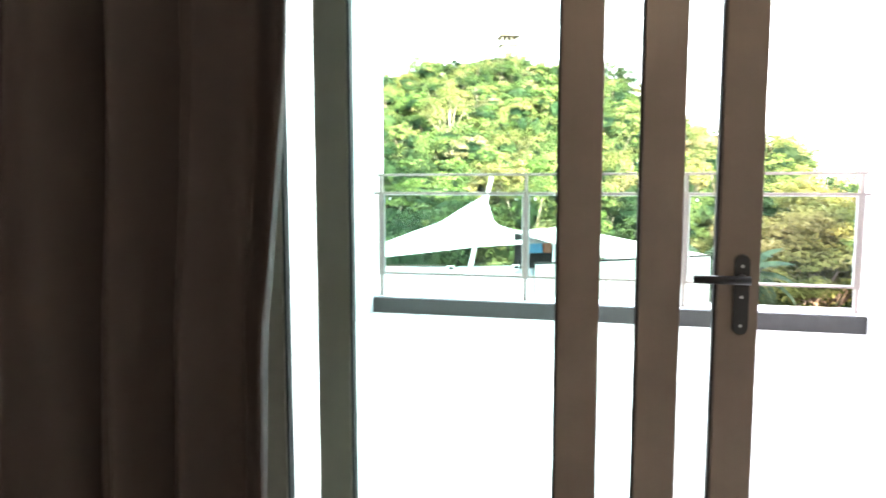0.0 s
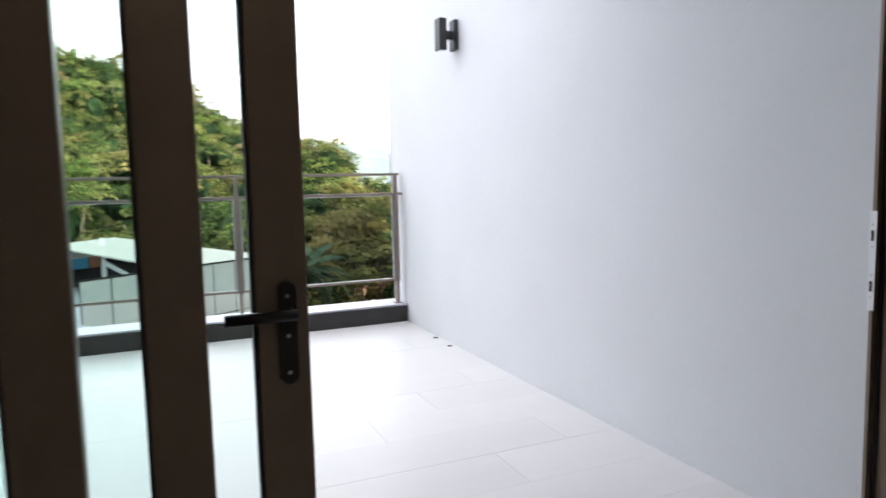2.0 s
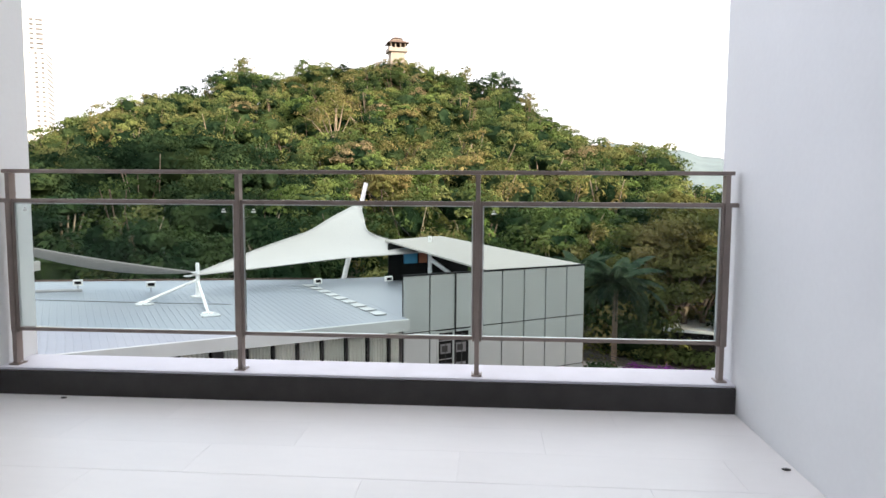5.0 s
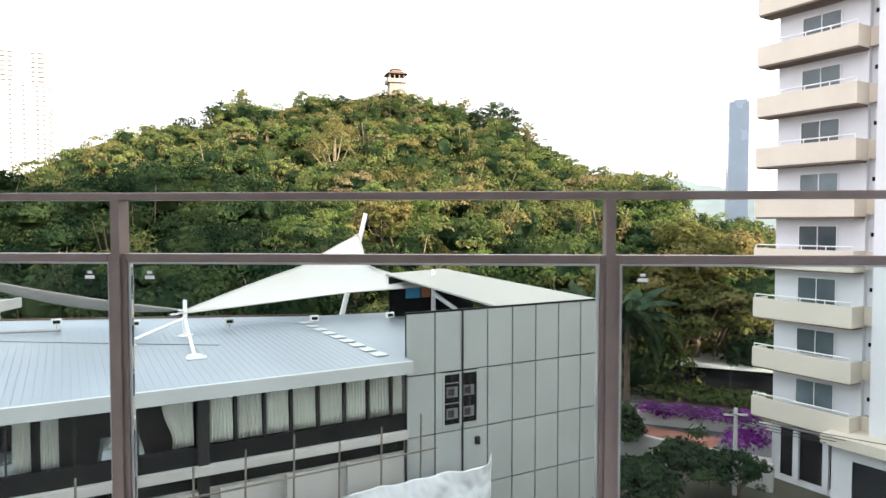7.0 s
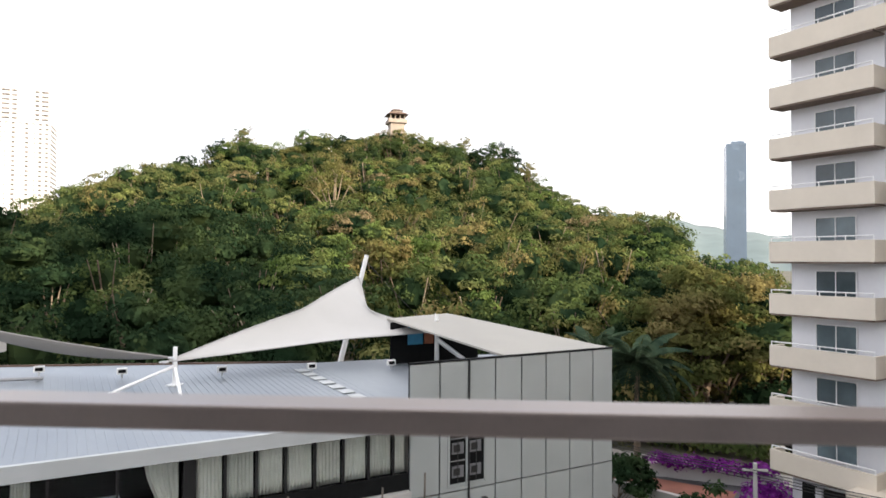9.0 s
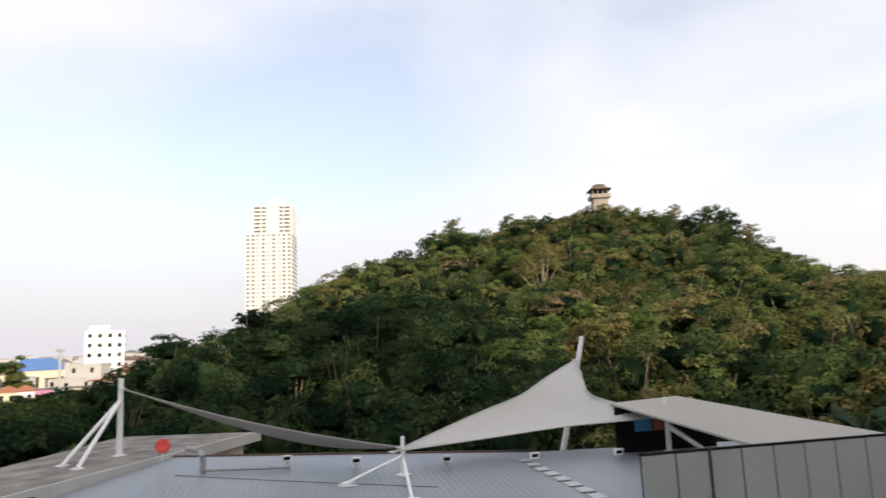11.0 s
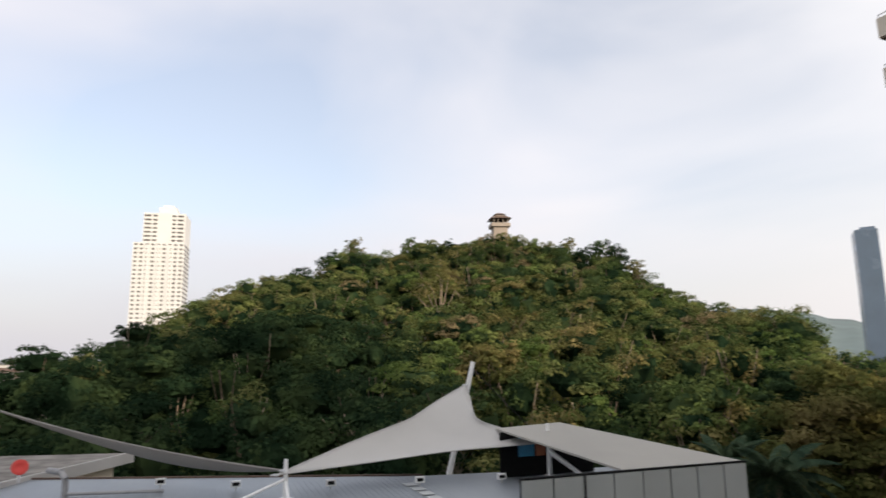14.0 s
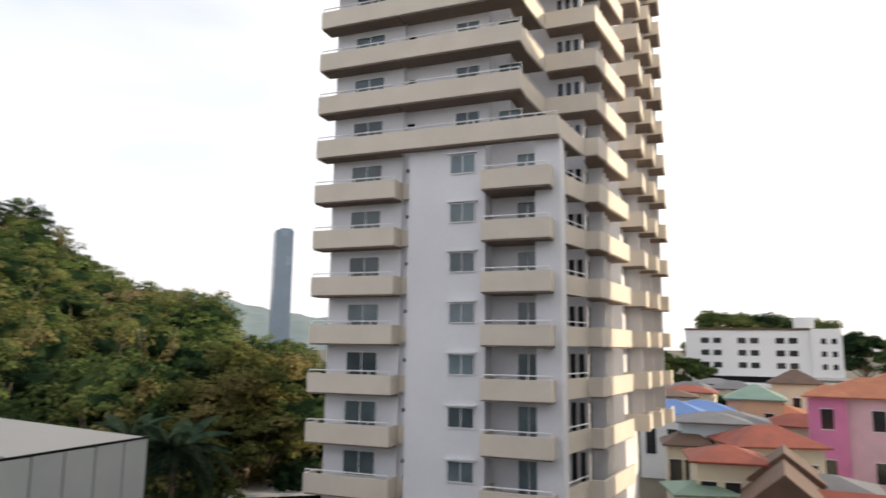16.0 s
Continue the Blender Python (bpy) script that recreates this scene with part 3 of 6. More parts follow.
def land(x, y):
    d = math.hypot(x, y)
    b = math.degrees(math.atan2(x, y))
    if not -62 < b < 30 or d < 50:
        return G
    e, r = crest(b)
    top = 1.4 + e * r - 8.2
    edge = min(1, (b + 62) / 6, (30 - b) / 8)
    foot = 56.0
    if d <= r:
        t = max(0, (d - foot) / (r - foot))
        s = t ** 1.25
    else:
        s = max(0, 1 - (d - r) / 110)
        s = s * s * (3 - 2 * s)
    return G + max(0, top - G) * s * max(0, edge)


ground_sheet()

RNG = np.random.default_rng(7)


def leaf_cloud(blobs, density, size, seed, cover=0.0):
    """Small tilted leaf clumps spread over and inside many rounded masses. blobs: x, y, z, radius, flatness."""
    rng = np.random.default_rng(seed)
    V, which = [], []
    for k, (x, y, z, r, fl) in enumerate(blobs):
        n = max(24, int(density * r * r))
        d = rng.normal(size=(n, 3))
        d[:, 2] = np.abs(d[:, 2]) * 1.0 - 0.35 * rng.random(n)
        d /= np.linalg.norm(d, axis=1)[:, None]
        lump = 1 + 0.16 * np.sin(d[:, 0] * 5 + k) * np.cos(d[:, 1] * 6 + 2 * k) + 0.12 * np.sin(d[:, 2] * 9 + d[:, 0] * 7 + k)
        rad = r * lump * (1 - 0.35 * rng.random(n) ** 2.2)
        c = d * rad[:, None]
        c[:, 2] *= fl
        c += (x, y, z)
        nrm = d + rng.normal(size=(n, 3)) * 0.42
        nrm[:, 2] += 0.35
        nrm /= np.linalg.norm(nrm, axis=1)[:, None]
        t = np.cross(nrm, rng.normal(size=(n, 3)))
        t /= np.linalg.norm(t, axis=1)[:, None] + 1e-9
        bt = np.cross(nrm, t)
        s = size * (0.55 + 0.9 * rng.random(n))[:, None]
        q = np.stack([c + t * s, c + bt * s * 0.55 + nrm * s * 0.15, c - t * s, c - bt * s * 0.55 + nrm * s * 0.15], 1)
        V.append(q.reshape(-1, 3))
        which.append(np.full(n, k))
    V = np.concatenate(V)
    return V, np.arange(len(V)).reshape(-1, 4), np.concatenate(which)


def cores(blobs, f, sub=1, rough=0.0, seed=3):
    """Dense inner masses that close the crowns."""
    rng = np.random.default_rng(seed)
    base = bmesh.new()
    bmesh.ops.create_icosphere(base, subdivisions=sub, radius=1)
    bv = np.array([v.co[:] for v in base.verts])
    bf = np.array([[v.index for v in p.verts] for p in base.faces])
    base.free()
    V, Q, o = [], [], 0
    for x, y, z, r, fl in blobs:
        wob = 1 + rough * rng.normal(size=(len(bv), 1))
        V.append(bv * wob * (r * f, r * f, r * f * fl) + (x, y, z))
        Q.append(np.concatenate([bf, bf[:, 2:3]], 1) + o)
        o += len(bv)
    return np.concatenate(V), np.concatenate(Q)


def tri_mesh(name, verts, tris, mat):
    me = bpy.data.meshes.new(name)
    me.from_pydata(verts.tolist(), [], [list(t[:3]) for t in tris])
    me.materials.append(mat)
    return me


def crown_clumps(x, y, z, rad, form, rng):
    """The leaf clumps of one crown whose top stands at z: layered umbrella, round head or a tall creeper-hung column."""
    out = []
    if form == "umbrella":
        for s in range(17):
            th = math.radians(98) * math.sqrt((s + 0.5) / 17) + rng.normal() * 0.08
            ph = s * 2.4 + rng.normal() * 0.25
            r = rad * (0.20 + 0.13 * rng.random())
            out.append((x + rad * 0.88 * math.sin(th) * math.cos(ph), y + rad * 0.88 * math.sin(th) * math.sin(ph), z - r * 0.4 - rad * 0.62 * (1 - math.cos(th)) + rng.normal() * 0.25, r, 0.6))
    elif form == "round":
        for s in range(15):
            th = math.radians(120) * math.sqrt((s + 0.5) / 15)
            ph = s * 2.4 + rng.normal() * 0.3
            r = rad * (0.22 + 0.16 * rng.random())
            out.append((x + rad * 0.72 * math.sin(th) * math.cos(ph), y + rad * 0.72 * math.sin(th) * math.sin(ph), z - r * 0.6 - rad * 0.75 * (1 - math.cos(th)) + rng.normal() * 0.3, r, 0.75))
    else:
        for s in range(16):
            t = s / 15
            ph = s * 2.4 + rng.normal() * 0.4
            w = rad * 0.62 * (0.25 + 0.75 * math.sin(math.pi * min(1, 0.12 + t * 0.75)))
            r = rad * (0.20 + 0.12 * rng.random())
            out.append((x + w * math.cos(ph), y + w * math.sin(ph), z - r - rad * 1.75 * t + rng.normal() * 0.2, r, 1.05))
    return out


BARE_TREE = (-33.2, 138.0)


def woods():
    """The hill's trees: one canopy of leaf clumps in several kinds of tree, and bare limbs among them."""
    blobs, kind, inner = [], [], []
    limbs, pale = bmesh.new(), bmesh.new()
    placed = []
    for a, c in RNG.random((5200, 2)):
        b = -58 + 84 * a
        e, r = crest(b)
        d = math.sqrt(56 ** 2 + c * ((r + 12) ** 2 - 56 ** 2))
        x, y = d * math.sin(math.radians(b)), d * math.cos(math.radians(b))
        rad = 2.7 + 4.4 * RNG.random() ** 1.3
        if any((x - px) ** 2 + (y - py) ** 2 < ((rad + pr) * 0.60) ** 2 for px, py, pr in placed):
            continue
        if math.hypot(x - BARE_TREE[0], y - BARE_TREE[1] + 3) < 5 + rad * 0.5:
            continue
        placed.append((x, y, rad))
        z0 = land(x, y)
        tall = 3.0 * RNG.random() ** 5 + (1.4 if rad > 6 else 0)
        h = tall + (5.6 + 4.6 * RNG.random() + 0.3 * rad if d < r - 15 else 6.4 + 2.6 * RNG.random() + 0.2 * rad)
        k, k2 = RNG.random(), RNG.random()
        patch = noise.noise(Vector((x * 0.02, y * 0.02, 3.1)))
        # lower left slope: its shade is put into the leaf colour, on darker trees
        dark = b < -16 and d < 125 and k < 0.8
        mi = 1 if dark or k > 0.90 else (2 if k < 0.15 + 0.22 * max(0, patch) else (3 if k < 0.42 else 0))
        if not dark and 0.84 < k < 0.875 and d > 110:
            mi = 4
        form = "umbrella" if k2 < 0.42 else ("round" if k2 < 0.76 else "column")
        if mi == 2 and k2 > 0.35:
            form = "column"
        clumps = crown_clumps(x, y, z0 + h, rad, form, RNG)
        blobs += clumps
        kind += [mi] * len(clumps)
        lean = {"umbrella": 0.55, "round": 0.8, "column": 1.3}[form]
        inner.append((x, y, z0 + h - rad * (0.62 if form == "umbrella" else 0.95), rad * (0.78 if form != "column" else 0.55), lean))
        # lower skirt that fills the gap to the slope, mostly dark leaf as gap shade
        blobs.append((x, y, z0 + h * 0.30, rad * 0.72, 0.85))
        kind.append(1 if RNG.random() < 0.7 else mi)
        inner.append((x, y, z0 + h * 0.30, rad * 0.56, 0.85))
        if RNG.random() < 0.45:
            for s in range(4):
                aa = RNG.random() * 6.28
                rod(pale if RNG.random() < 0.3 else limbs, (x, y, z0 + h * 0.1), (x + rad * 0.8 * math.cos(aa), y + rad * 0.8 * math.sin(aa), z0 + h - rad * 0.35), 0.15, 0.05, 5)
    # taller trees that stand out along the crest
    for b, dd, lift, rad, mi in ((-25.2, 190, 3.0, 4.0, 1), (-23.2, 195, 3.6, 3.4, 1), (-21.0, 203, 4.5, 3.2, 0), (-16.0, 218, 4.5, 3.4, 0), (-12.5, 221, 1.5, 4.2, 3), (-6.9, 226, 2.4, 3.6, 2), (-2.6, 222, 3.2, 3.0, 3), (-0.8, 214, 2.4, 4.0, 1), (0.8, 210, 5.0, 4.6, 1), (2.2, 203, 3.4, 4.0, 1), (3.2, 194, 2.0, 3.4, 0), (7.4, 160, 0.8, 3.8, 3), (10.0, 146, 1.4, 4.2, 2), (12.2, 140, 2.0, 4.4, 0), (13.6, 136, 1.4, 4.0, 3), (-31.5, 160, 2.0, 4.0, 2), (-28.0, 178, 1.6, 3.8, 2), (-36.0, 140, 1.4, 4.0, 0)):
        x, y = dd * math.sin(math.radians(b)), dd * math.cos(math.radians(b))
        z0 = land(x, y)
        h = 8.6 + 0.8 * lift
        clumps = crown_clumps(x, y, z0 + h + 0.4, rad, "round", RNG)
        blobs += clumps
        kind += [mi] * len(clumps)
        for q in clumps[::2]:
            rod(limbs, (x, y, z0 + h * 0.2), q[:3], 0.13, 0.04, 5)
    lx, ly = 222 * math.sin(math.radians(-8.05)), 222 * math.cos(math.radians(-8.05))
    for dx, dy, up, rad, mi in ((-7.5, -4, 9.0, 4.0, 0), (-3.2, -7, 10.8, 3.6, 4), (1.5, -6, 11.0, 3.4, 2), (6.5, -5, 10.0, 4.0, 0), (11.0, -3, 8.6, 4.2, 3), (-13.0, -3, 8.4, 4.4, 0), (16.0, -4, 8.0, 4.2, 0)):
        clumps = crown_clumps(lx + dx, ly + dy, land(lx, ly) + up, rad, "round", RNG)
        blobs += clumps
        kind += [mi] * len(clumps)
        inner.append((lx + dx, ly + dy, land(lx, ly) + up - rad, rad * 0.7, 0.9))
        inner.append((lx + dx, ly + dy, land(lx, ly) + up - rad * 2.0, rad * 0.8, 1.0))
    kind = np.array(kind)
    V, Q, wh = leaf_cloud(blobs, 60, 0.225, 11)
    # shade between the crowns, put into the dark leaf colour
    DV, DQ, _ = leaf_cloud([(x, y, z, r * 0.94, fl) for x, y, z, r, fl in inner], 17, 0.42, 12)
    tagged(new("hill_shade_leaves", raw_mesh("hill_shade_leaves", DV, DQ, [M_LEAF2])), "inner leaves coloured dark as shade between the hill crowns", "woods", kind="stuff")
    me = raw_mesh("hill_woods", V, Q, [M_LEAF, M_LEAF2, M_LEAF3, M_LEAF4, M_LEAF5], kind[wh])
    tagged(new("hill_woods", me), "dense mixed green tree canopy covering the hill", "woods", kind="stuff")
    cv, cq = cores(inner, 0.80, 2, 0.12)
    tagged(new("hill_shade_cores", tri_mesh("hill_shade_cores", cv, cq, M_LEAF2)), "inner masses coloured dark as shade below the hill canopy", "woods", kind="stuff")
    tagged(link("hill_limbs", limbs, M_BARK), "bare limbs among the hill trees", "branches", kind="stuff")
    tagged(link("hill_limbs", pale, M_WHITEBARK), "pale dry limbs among the hill trees", "branches", kind="stuff")


woods()


def tree(x, y, h, r, mat, seed, label, density=46, size=0.32, zg=None, bark=None, inside=0.5, low=0.45):
    """A broadleaf tree: tapered trunk, forking limbs, a crown of many small leaf clumps with gaps between them."""
    rng = np.random.default_rng(seed)
    z = land(x, y) if zg is None else zg
    t = empty("tree", pose(x, y, z), label, "tree", "broadleaf trees")
    bm = bmesh.new()
    rod(bm, (0, 0, -0.3), (0.1 * r * 0.3, 0, h * 0.4), h * 0.028, h * 0.018, 8)
    blobs = []
    n = 10
    for i in range(n):
        a = 2 * math.pi * i / n * 2.4 + rng.random()
        lev = low + (0.87 - low) * i / n
        rr = r * (0.66 - 0.42 * (i / n) ** 1.6)
        tip = (rr * math.cos(a), rr * math.sin(a), h * (lev + 0.04))
        knee = (0.45 * tip[0] + 0.03 * r, 0.45 * tip[1], h * (0.36 + 0.16 * i / n))
        rod(bm, (0.03 * r, 0, h * (0.26 + 0.12 * i / n)), knee, h * 0.013, h * 0.009, 6)
        rod(bm, knee, tip, h * 0.009, h * 0.004, 6)
        blobs.append((tip[0], tip[1], tip[2], r * (0.28 + 0.12 * rng.random()), 0.7))
        for s in range(3):
            b2 = a + rng.normal() * 0.9
            q = (tip[0] + r * 0.34 * math.cos(b2), tip[1] + r * 0.34 * math.sin(b2), tip[2] + h * 0.06 * rng.normal())
            rod(bm, tip, q, h * 0.004, h * 0.0015, 5)
            blobs.append((*q, r * (0.17 + 0.12 * rng.random()), 0.7))
    for s in range(4):
        blobs.append((r * 0.22 * rng.normal(), r * 0.22 * rng.normal(), h * (0.84 + 0.08 * rng.random()), r * (0.2 + 0.1 * rng.random()), 0.7))
    part("trunk", bm, bark or M_BARK, t)
    V, Q, _ = leaf_cloud(blobs, density * 1.35, size * 0.85, seed)
    crown = new("crown", raw_mesh("crown", V, Q, [mat]))
    crown.parent = t
    if inside:
        cv, cq = cores(blobs, inside, 1, 0.1)
        core = new("inner_foliage", tri_mesh("inner_foliage", cv, cq, mat))
        core.parent = t
    return t


def polar(b, d):
    return d * math.sin(math.radians(b)), d * math.cos(math.radians(b))


def palm(x, y, h, n, length, seed, zg=None):
    rng = np.random.default_rng(seed)
    z = land(x, y) if zg is None else zg
    t = empty("palm_tree", pose(x, y, z), "tall palm with a spreading crown of drooping fronds", "palm", "palms")
    bm = bmesh.new()
    for i in range(8):
        rod(bm, (0, 0, h * i / 8 - 0.1), (0, 0, h * (i + 1) / 8), 0.24 - 0.01 * i, 0.21 - 0.01 * i, 9)
    part("trunk", bm, M_BARK, t)
    for k in range(n):
        a = 2 * math.pi * k / n + rng.random() * 0.3
        el = 1.1 - 1.5 * ((k * 7) % n) / n
        L = length * (0.85 + 0.25 * rng.random())
        vs, qs = [], []
        px, pz, ang = 0.0, 0.0, el
        pts = []
        for i in range(13):
            pts.append((px, pz))
            px += L / 12 * math.cos(ang)
            pz += L / 12 * math.sin(ang)
            ang -= 0.10
        for i in range(36):
            f = 0.06 + 0.94 * i / 35
            j = min(11, int(f * 12))
            g = f * 12 - j
            x0, z0 = pts[j][0] * (1 - g) + pts[j + 1][0] * g, pts[j][1] * (1 - g) + pts[j + 1][1] * g
            wl2 = L * 0.18 * math.sin(math.pi * min(1, f * 0.82 + 0.14))
            for s in (-1, 1):
                o = len(vs)
                dx, drop = wl2 * 0.5, wl2 * (0.4 + 0.25 * rng.random())
                for q in ((x0, 0, z0), (x0 + 0.10, 0, z0), (x0 + dx * 0.6 + 0.12, s * wl2 * 0.55, z0 - drop * 0.2), (x0 + dx, s * wl2, z0 - drop)):
                    vs.append((q[0] * math.cos(a) - q[1] * math.sin(a), q[0] * math.sin(a) + q[1] * math.cos(a), h + q[2]))
                qs.append((o, o + 1, o + 2, o + 3))
        for i in range(12):
            o = len(vs)
            for (xx, zz), wd in ((pts[i], -0.03), (pts[i], 0.03), (pts[i + 1], 0.03), (pts[i + 1], -0.03)):
                vs.append((xx * math.cos(a) - wd * math.sin(a), xx * math.sin(a) + wd * math.cos(a), h + zz + 0.002))
            qs.append((o, o + 1, o + 2, o + 3))
        f = new("frond", raw_mesh("frond", vs, qs, [M_PALM]))
        f.parent = t
    return t


tree(*polar(17.8, 58), 14.5, 6.0, M_LEAF3, 21, "broad tree with golden brown leaves above the lane", density=120, size=0.2, low=0.36)
tree(*polar(16.9, 57), 11.0, 4.6, M_LEAF3, 27, "lower golden brown tree crowding the broad one", density=110, size=0.2, low=0.30)
tree(*polar(19.3, 59), 11.5, 4.2, M_LEAF3, 28, "rounded golden tree above the pavilion roofs", density=110, size=0.2, low=0.32)
tree(*polar(14.6, 64), 13.0, 4.6, M_LEAF2, 22, "dark green tree beside the golden tree", density=60, size=0.26)
tree(*polar(21.6, 63), 12.5, 4.5, M_LEAF2, 23, "dark green tree beside the tall apartment block", density=60, size=0.26)
tree(*BARE_TREE, 16.5, 7.0, M_LEAF3, 24, "spreading hillside tree with pale limbs and thin olive leaves", density=24, size=0.24, bark=M_WHITEBARK, inside=0)
tree(*polar(-9.2, 82), 13.5, 4.2, M_LEAF3, 25, "slender hillside tree hung with olive creepers", density=60, size=0.22)
tree(*polar(-6.4, 86), 13.0, 4.0, M_LEAF4, 26, "slender hillside tree hung with green creepers", density=60, size=0.22)
def skyline_spot(b):
    """The spot along one bearing where the hill stands highest against the sky."""
    return max((polar(b, d) for d in range(110, 260, 5)), key=lambda p: land(*p) / math.hypot(*p))


for i, (b, h, r) in enumerate(((-22.6, 13.5, 3.2), (-20.8, 15.0, 3.4), (-16.0, 14.5, 2.8), (-12.6, 12.0, 2.8), (-2.2, 14.0, 2.6), (0.4, 14.0, 3.4), (1.8, 14.5, 3.6), (3.4, 13.5, 2.8))):
    tree(*skyline_spot(b), h, r, (M_LEAF2, M_LEAF3, M_LEAF4)[i % 3], 60 + i, "slender airy tree standing clear on the hill crest", density=38, size=0.24, inside=0)
palm(*polar(12.6, 43), 8.3, 26, 4.0, 31)
palm(*polar(9.3, 52), 7.6, 14, 3.4, 32)


# ---- the restaurant building opposite ----
B = Matrix.Translation((-2.7, 22.7, 0)) @ Matrix.Rotation(math.radians(33.8), 4, "Z")


def restaurant():
    b = empty("restaurant_building", B, "low grey restaurant building with metal roof and panelled end", "building")
    L = -24.3
    # core behind the glass, near black for the shade of the dining room
    part("wall", boxes((L, -0.02, 1.6, 9.0, G, -4.0)), M_DARK, b, "solid core coloured near black as the shaded interior")
    part("wall", boxes((0.02, 9.55, 0.12, 9.0, G, -4.0)), M_PALECON, b)
    # roof sheet, falling towards the front
    roof = part("roof", slab4(((L, -0.45, -3.80), (-0.03, -0.45, -3.80), (-0.03, 10.0, -3.42), (-17.0, 14.8, -3.12)), 0.12), M_ROOFMETAL, b, "blue grey ribbed metal roof sheet")
    part("roof", slab4(((-0.028, 0.13, -3.78), (9.55, 0.13, -3.78), (9.55, 9.0, -3.5), (-0.028, 9.99, -3.42)), 0.12), M_ROOFMETAL, b, "blue grey ribbed metal roof sheet")
    for i in range(96):
        x = L + 0.35 + 0.25 * i
        if x > -17:
            y1 = 14.8 - 4.8 * (x + 17) / 16.97
        else:
            y1 = -0.45 + (x - L) * 15.25 / 7.3
        z1 = -3.80 + 0.38 * (y1 + 0.45) / 10.45 + 0.10 * max(0, min(1, -x / 17)) * (y1 + 0.45) / 15
        bm = bmesh.new()
        vs = [bm.verts.new(c) for c in ((x - 0.018, -0.44, -3.797), (x + 0.018, -0.44, -3.797), (x + 0.018, y1, z1 + 0.003), (x - 0.018, y1, z1 + 0.003))]
        up = [bm.verts.new((v.co.x * 0.6 + x * 0.4, v.co.y, v.co.z + 0.006)) for v in vs]
        bm.faces.new(up)
        for i0 in range(4):
            bm.faces.new((vs[i0], vs[(i0 + 1) % 4], up[(i0 + 1) % 4], up[i0]))
        part("seam", bm, M_ROOFMETAL, roof)
    part("fascia", boxes((L, -0.03, -0.62, -0.452, -4.26, -3.80), bevel=0.01), M_FASCIA, b, "pale grey gutter fascia")
    part("soffit", boxes((L, -0.03, -0.45, 1.55, -4.30, -4.262)), M_FASCIA, b)
    part("back_fascia", slab4(((-17.0, 14.82, -3.05), (-0.03, 10.02, -3.35), (-0.03, 10.14, -3.35), (-17.0, 14.94, -3.05)), 0.5), M_BROWN, b, "brown roof edge flashing")
    # window band
    part("sill_band", boxes((L, -0.03, 0.0, 0.2, -6.50, -5.92)), M_DARK, b, "black glass spandrel band")
    part("ledge", boxes((L, -0.03, -0.25, 0.25, -6.80, -6.502), bevel=0.015), M_PALECON, b, "pale concrete ledge")
    part("lower_wall", boxes((L, -0.03, 0.15, 0.4, G, -7.35)), M_PALECON, b)
    # shade below the ledge, drawn as a near-black strip
    part("lower_shadow_band", boxes((L, -0.03, 0.22, 0.45, -7.349, -6.802)), M_DARK, b)
    part("column", boxes((-7.47, -7.13, -0.12, 0.3, G, -4.302), bevel=0.01), M_BLACK, b, "black steel column")
    part("column", boxes((-14.9, -14.6, -0.12, 0.3, G, -4.302), bevel=0.01), M_BLACK, b, "black steel column")
    mull = [-7.13, -6.25, -5.3, -4.38, -3.42, -2.44, -1.53, -0.6, -0.06]
    for a, c in zip(mull[:-1], mull[1:]):
        w = part("window", boxes((a + 0.045, c - 0.045, 0.085, 0.095, -5.915, -4.305)), M_GLASSDIM, b)
        w.visible_shadow = False
        part("mullion", boxes((a - 0.04, a + 0.04, 0.03, 0.15, -5.918, -4.303)), M_BLACK, w)
        drape(a + 0.06, c - 0.06, 0.20, -5.9, -4.32, w, 7)
    for a, c in ((-9.2, -7.5), (-10.9, -9.2), (-12.6, -10.9), (-14.55, -12.6), (-16.8, -14.9), (-18.8, -16.8), (-20.8, -18.8), (-22.8, -20.8), (-24.2, -22.8)):
        w = part("window", boxes((a + 0.03, c - 0.03, 0.085, 0.095, -5.915, -4.305)), M_GLASSDIM, b)
        w.visible_shadow = False
        part("mullion", boxes((a - 0.028, a + 0.028, 0.03, 0.15, -5.918, -4.303)), M_BLACK, w)
    for a, c, tie in ((-8.5, -7.55, 0.36), (-11.75, -11.3, 0.0), (-12.45, -12.0, 0.0), (-15.7, -14.95, 0.36)):
        drape(a, c, 0.20, -5.9, -4.32, b, 6, tie)
    # panelled end block
    cols = [0.0, 1.22, 2.44, 3.64, 4.86, 6.06, 7.28, 8.52, 9.62]
    rows = [-2.15, -4.52, -6.88, -9.22, -11.5, -13.0]
    for a, c in zip(cols[:-1], cols[1:]):
        for hi, lo in zip(rows[:-1], rows[1:]):
            if 1.0 < a < 3.0 and hi == -4.52:
                # panels cut round the window
                x0, x1 = (a + 0.03, 1.55) if a < 2 else (3.22, c - 0.03)
                part("panel", boxes((x0, x1, 0.0, 0.08, lo + 0.02, hi - 0.02), bevel=0.006), M_PANEL, b)
                y0, y1 = max(a + 0.03, 1.552), min(c - 0.03, 3.218)
                part("panel", boxes((y0, y1, 0.0, 0.08, lo + 0.02, -6.72), bevel=0.006), M_PANEL, b)
                continue
            part("panel", boxes((a + 0.03, c - 0.03, 0.0, 0.08, lo + 0.026, hi - 0.026), bevel=0.006), M_PANEL, b)
    part("coping", boxes((-0.02, 9.66, -0.02, 0.14, -2.149, -2.10)), M_DARK, b, "dark metal coping")
    part("joint_backing", boxes((0.0, 9.6, 0.081, 0.118, G, -2.16)), M_DARK, b)
    for i in range(7):
        y0 = 0.15 + i * 1.22
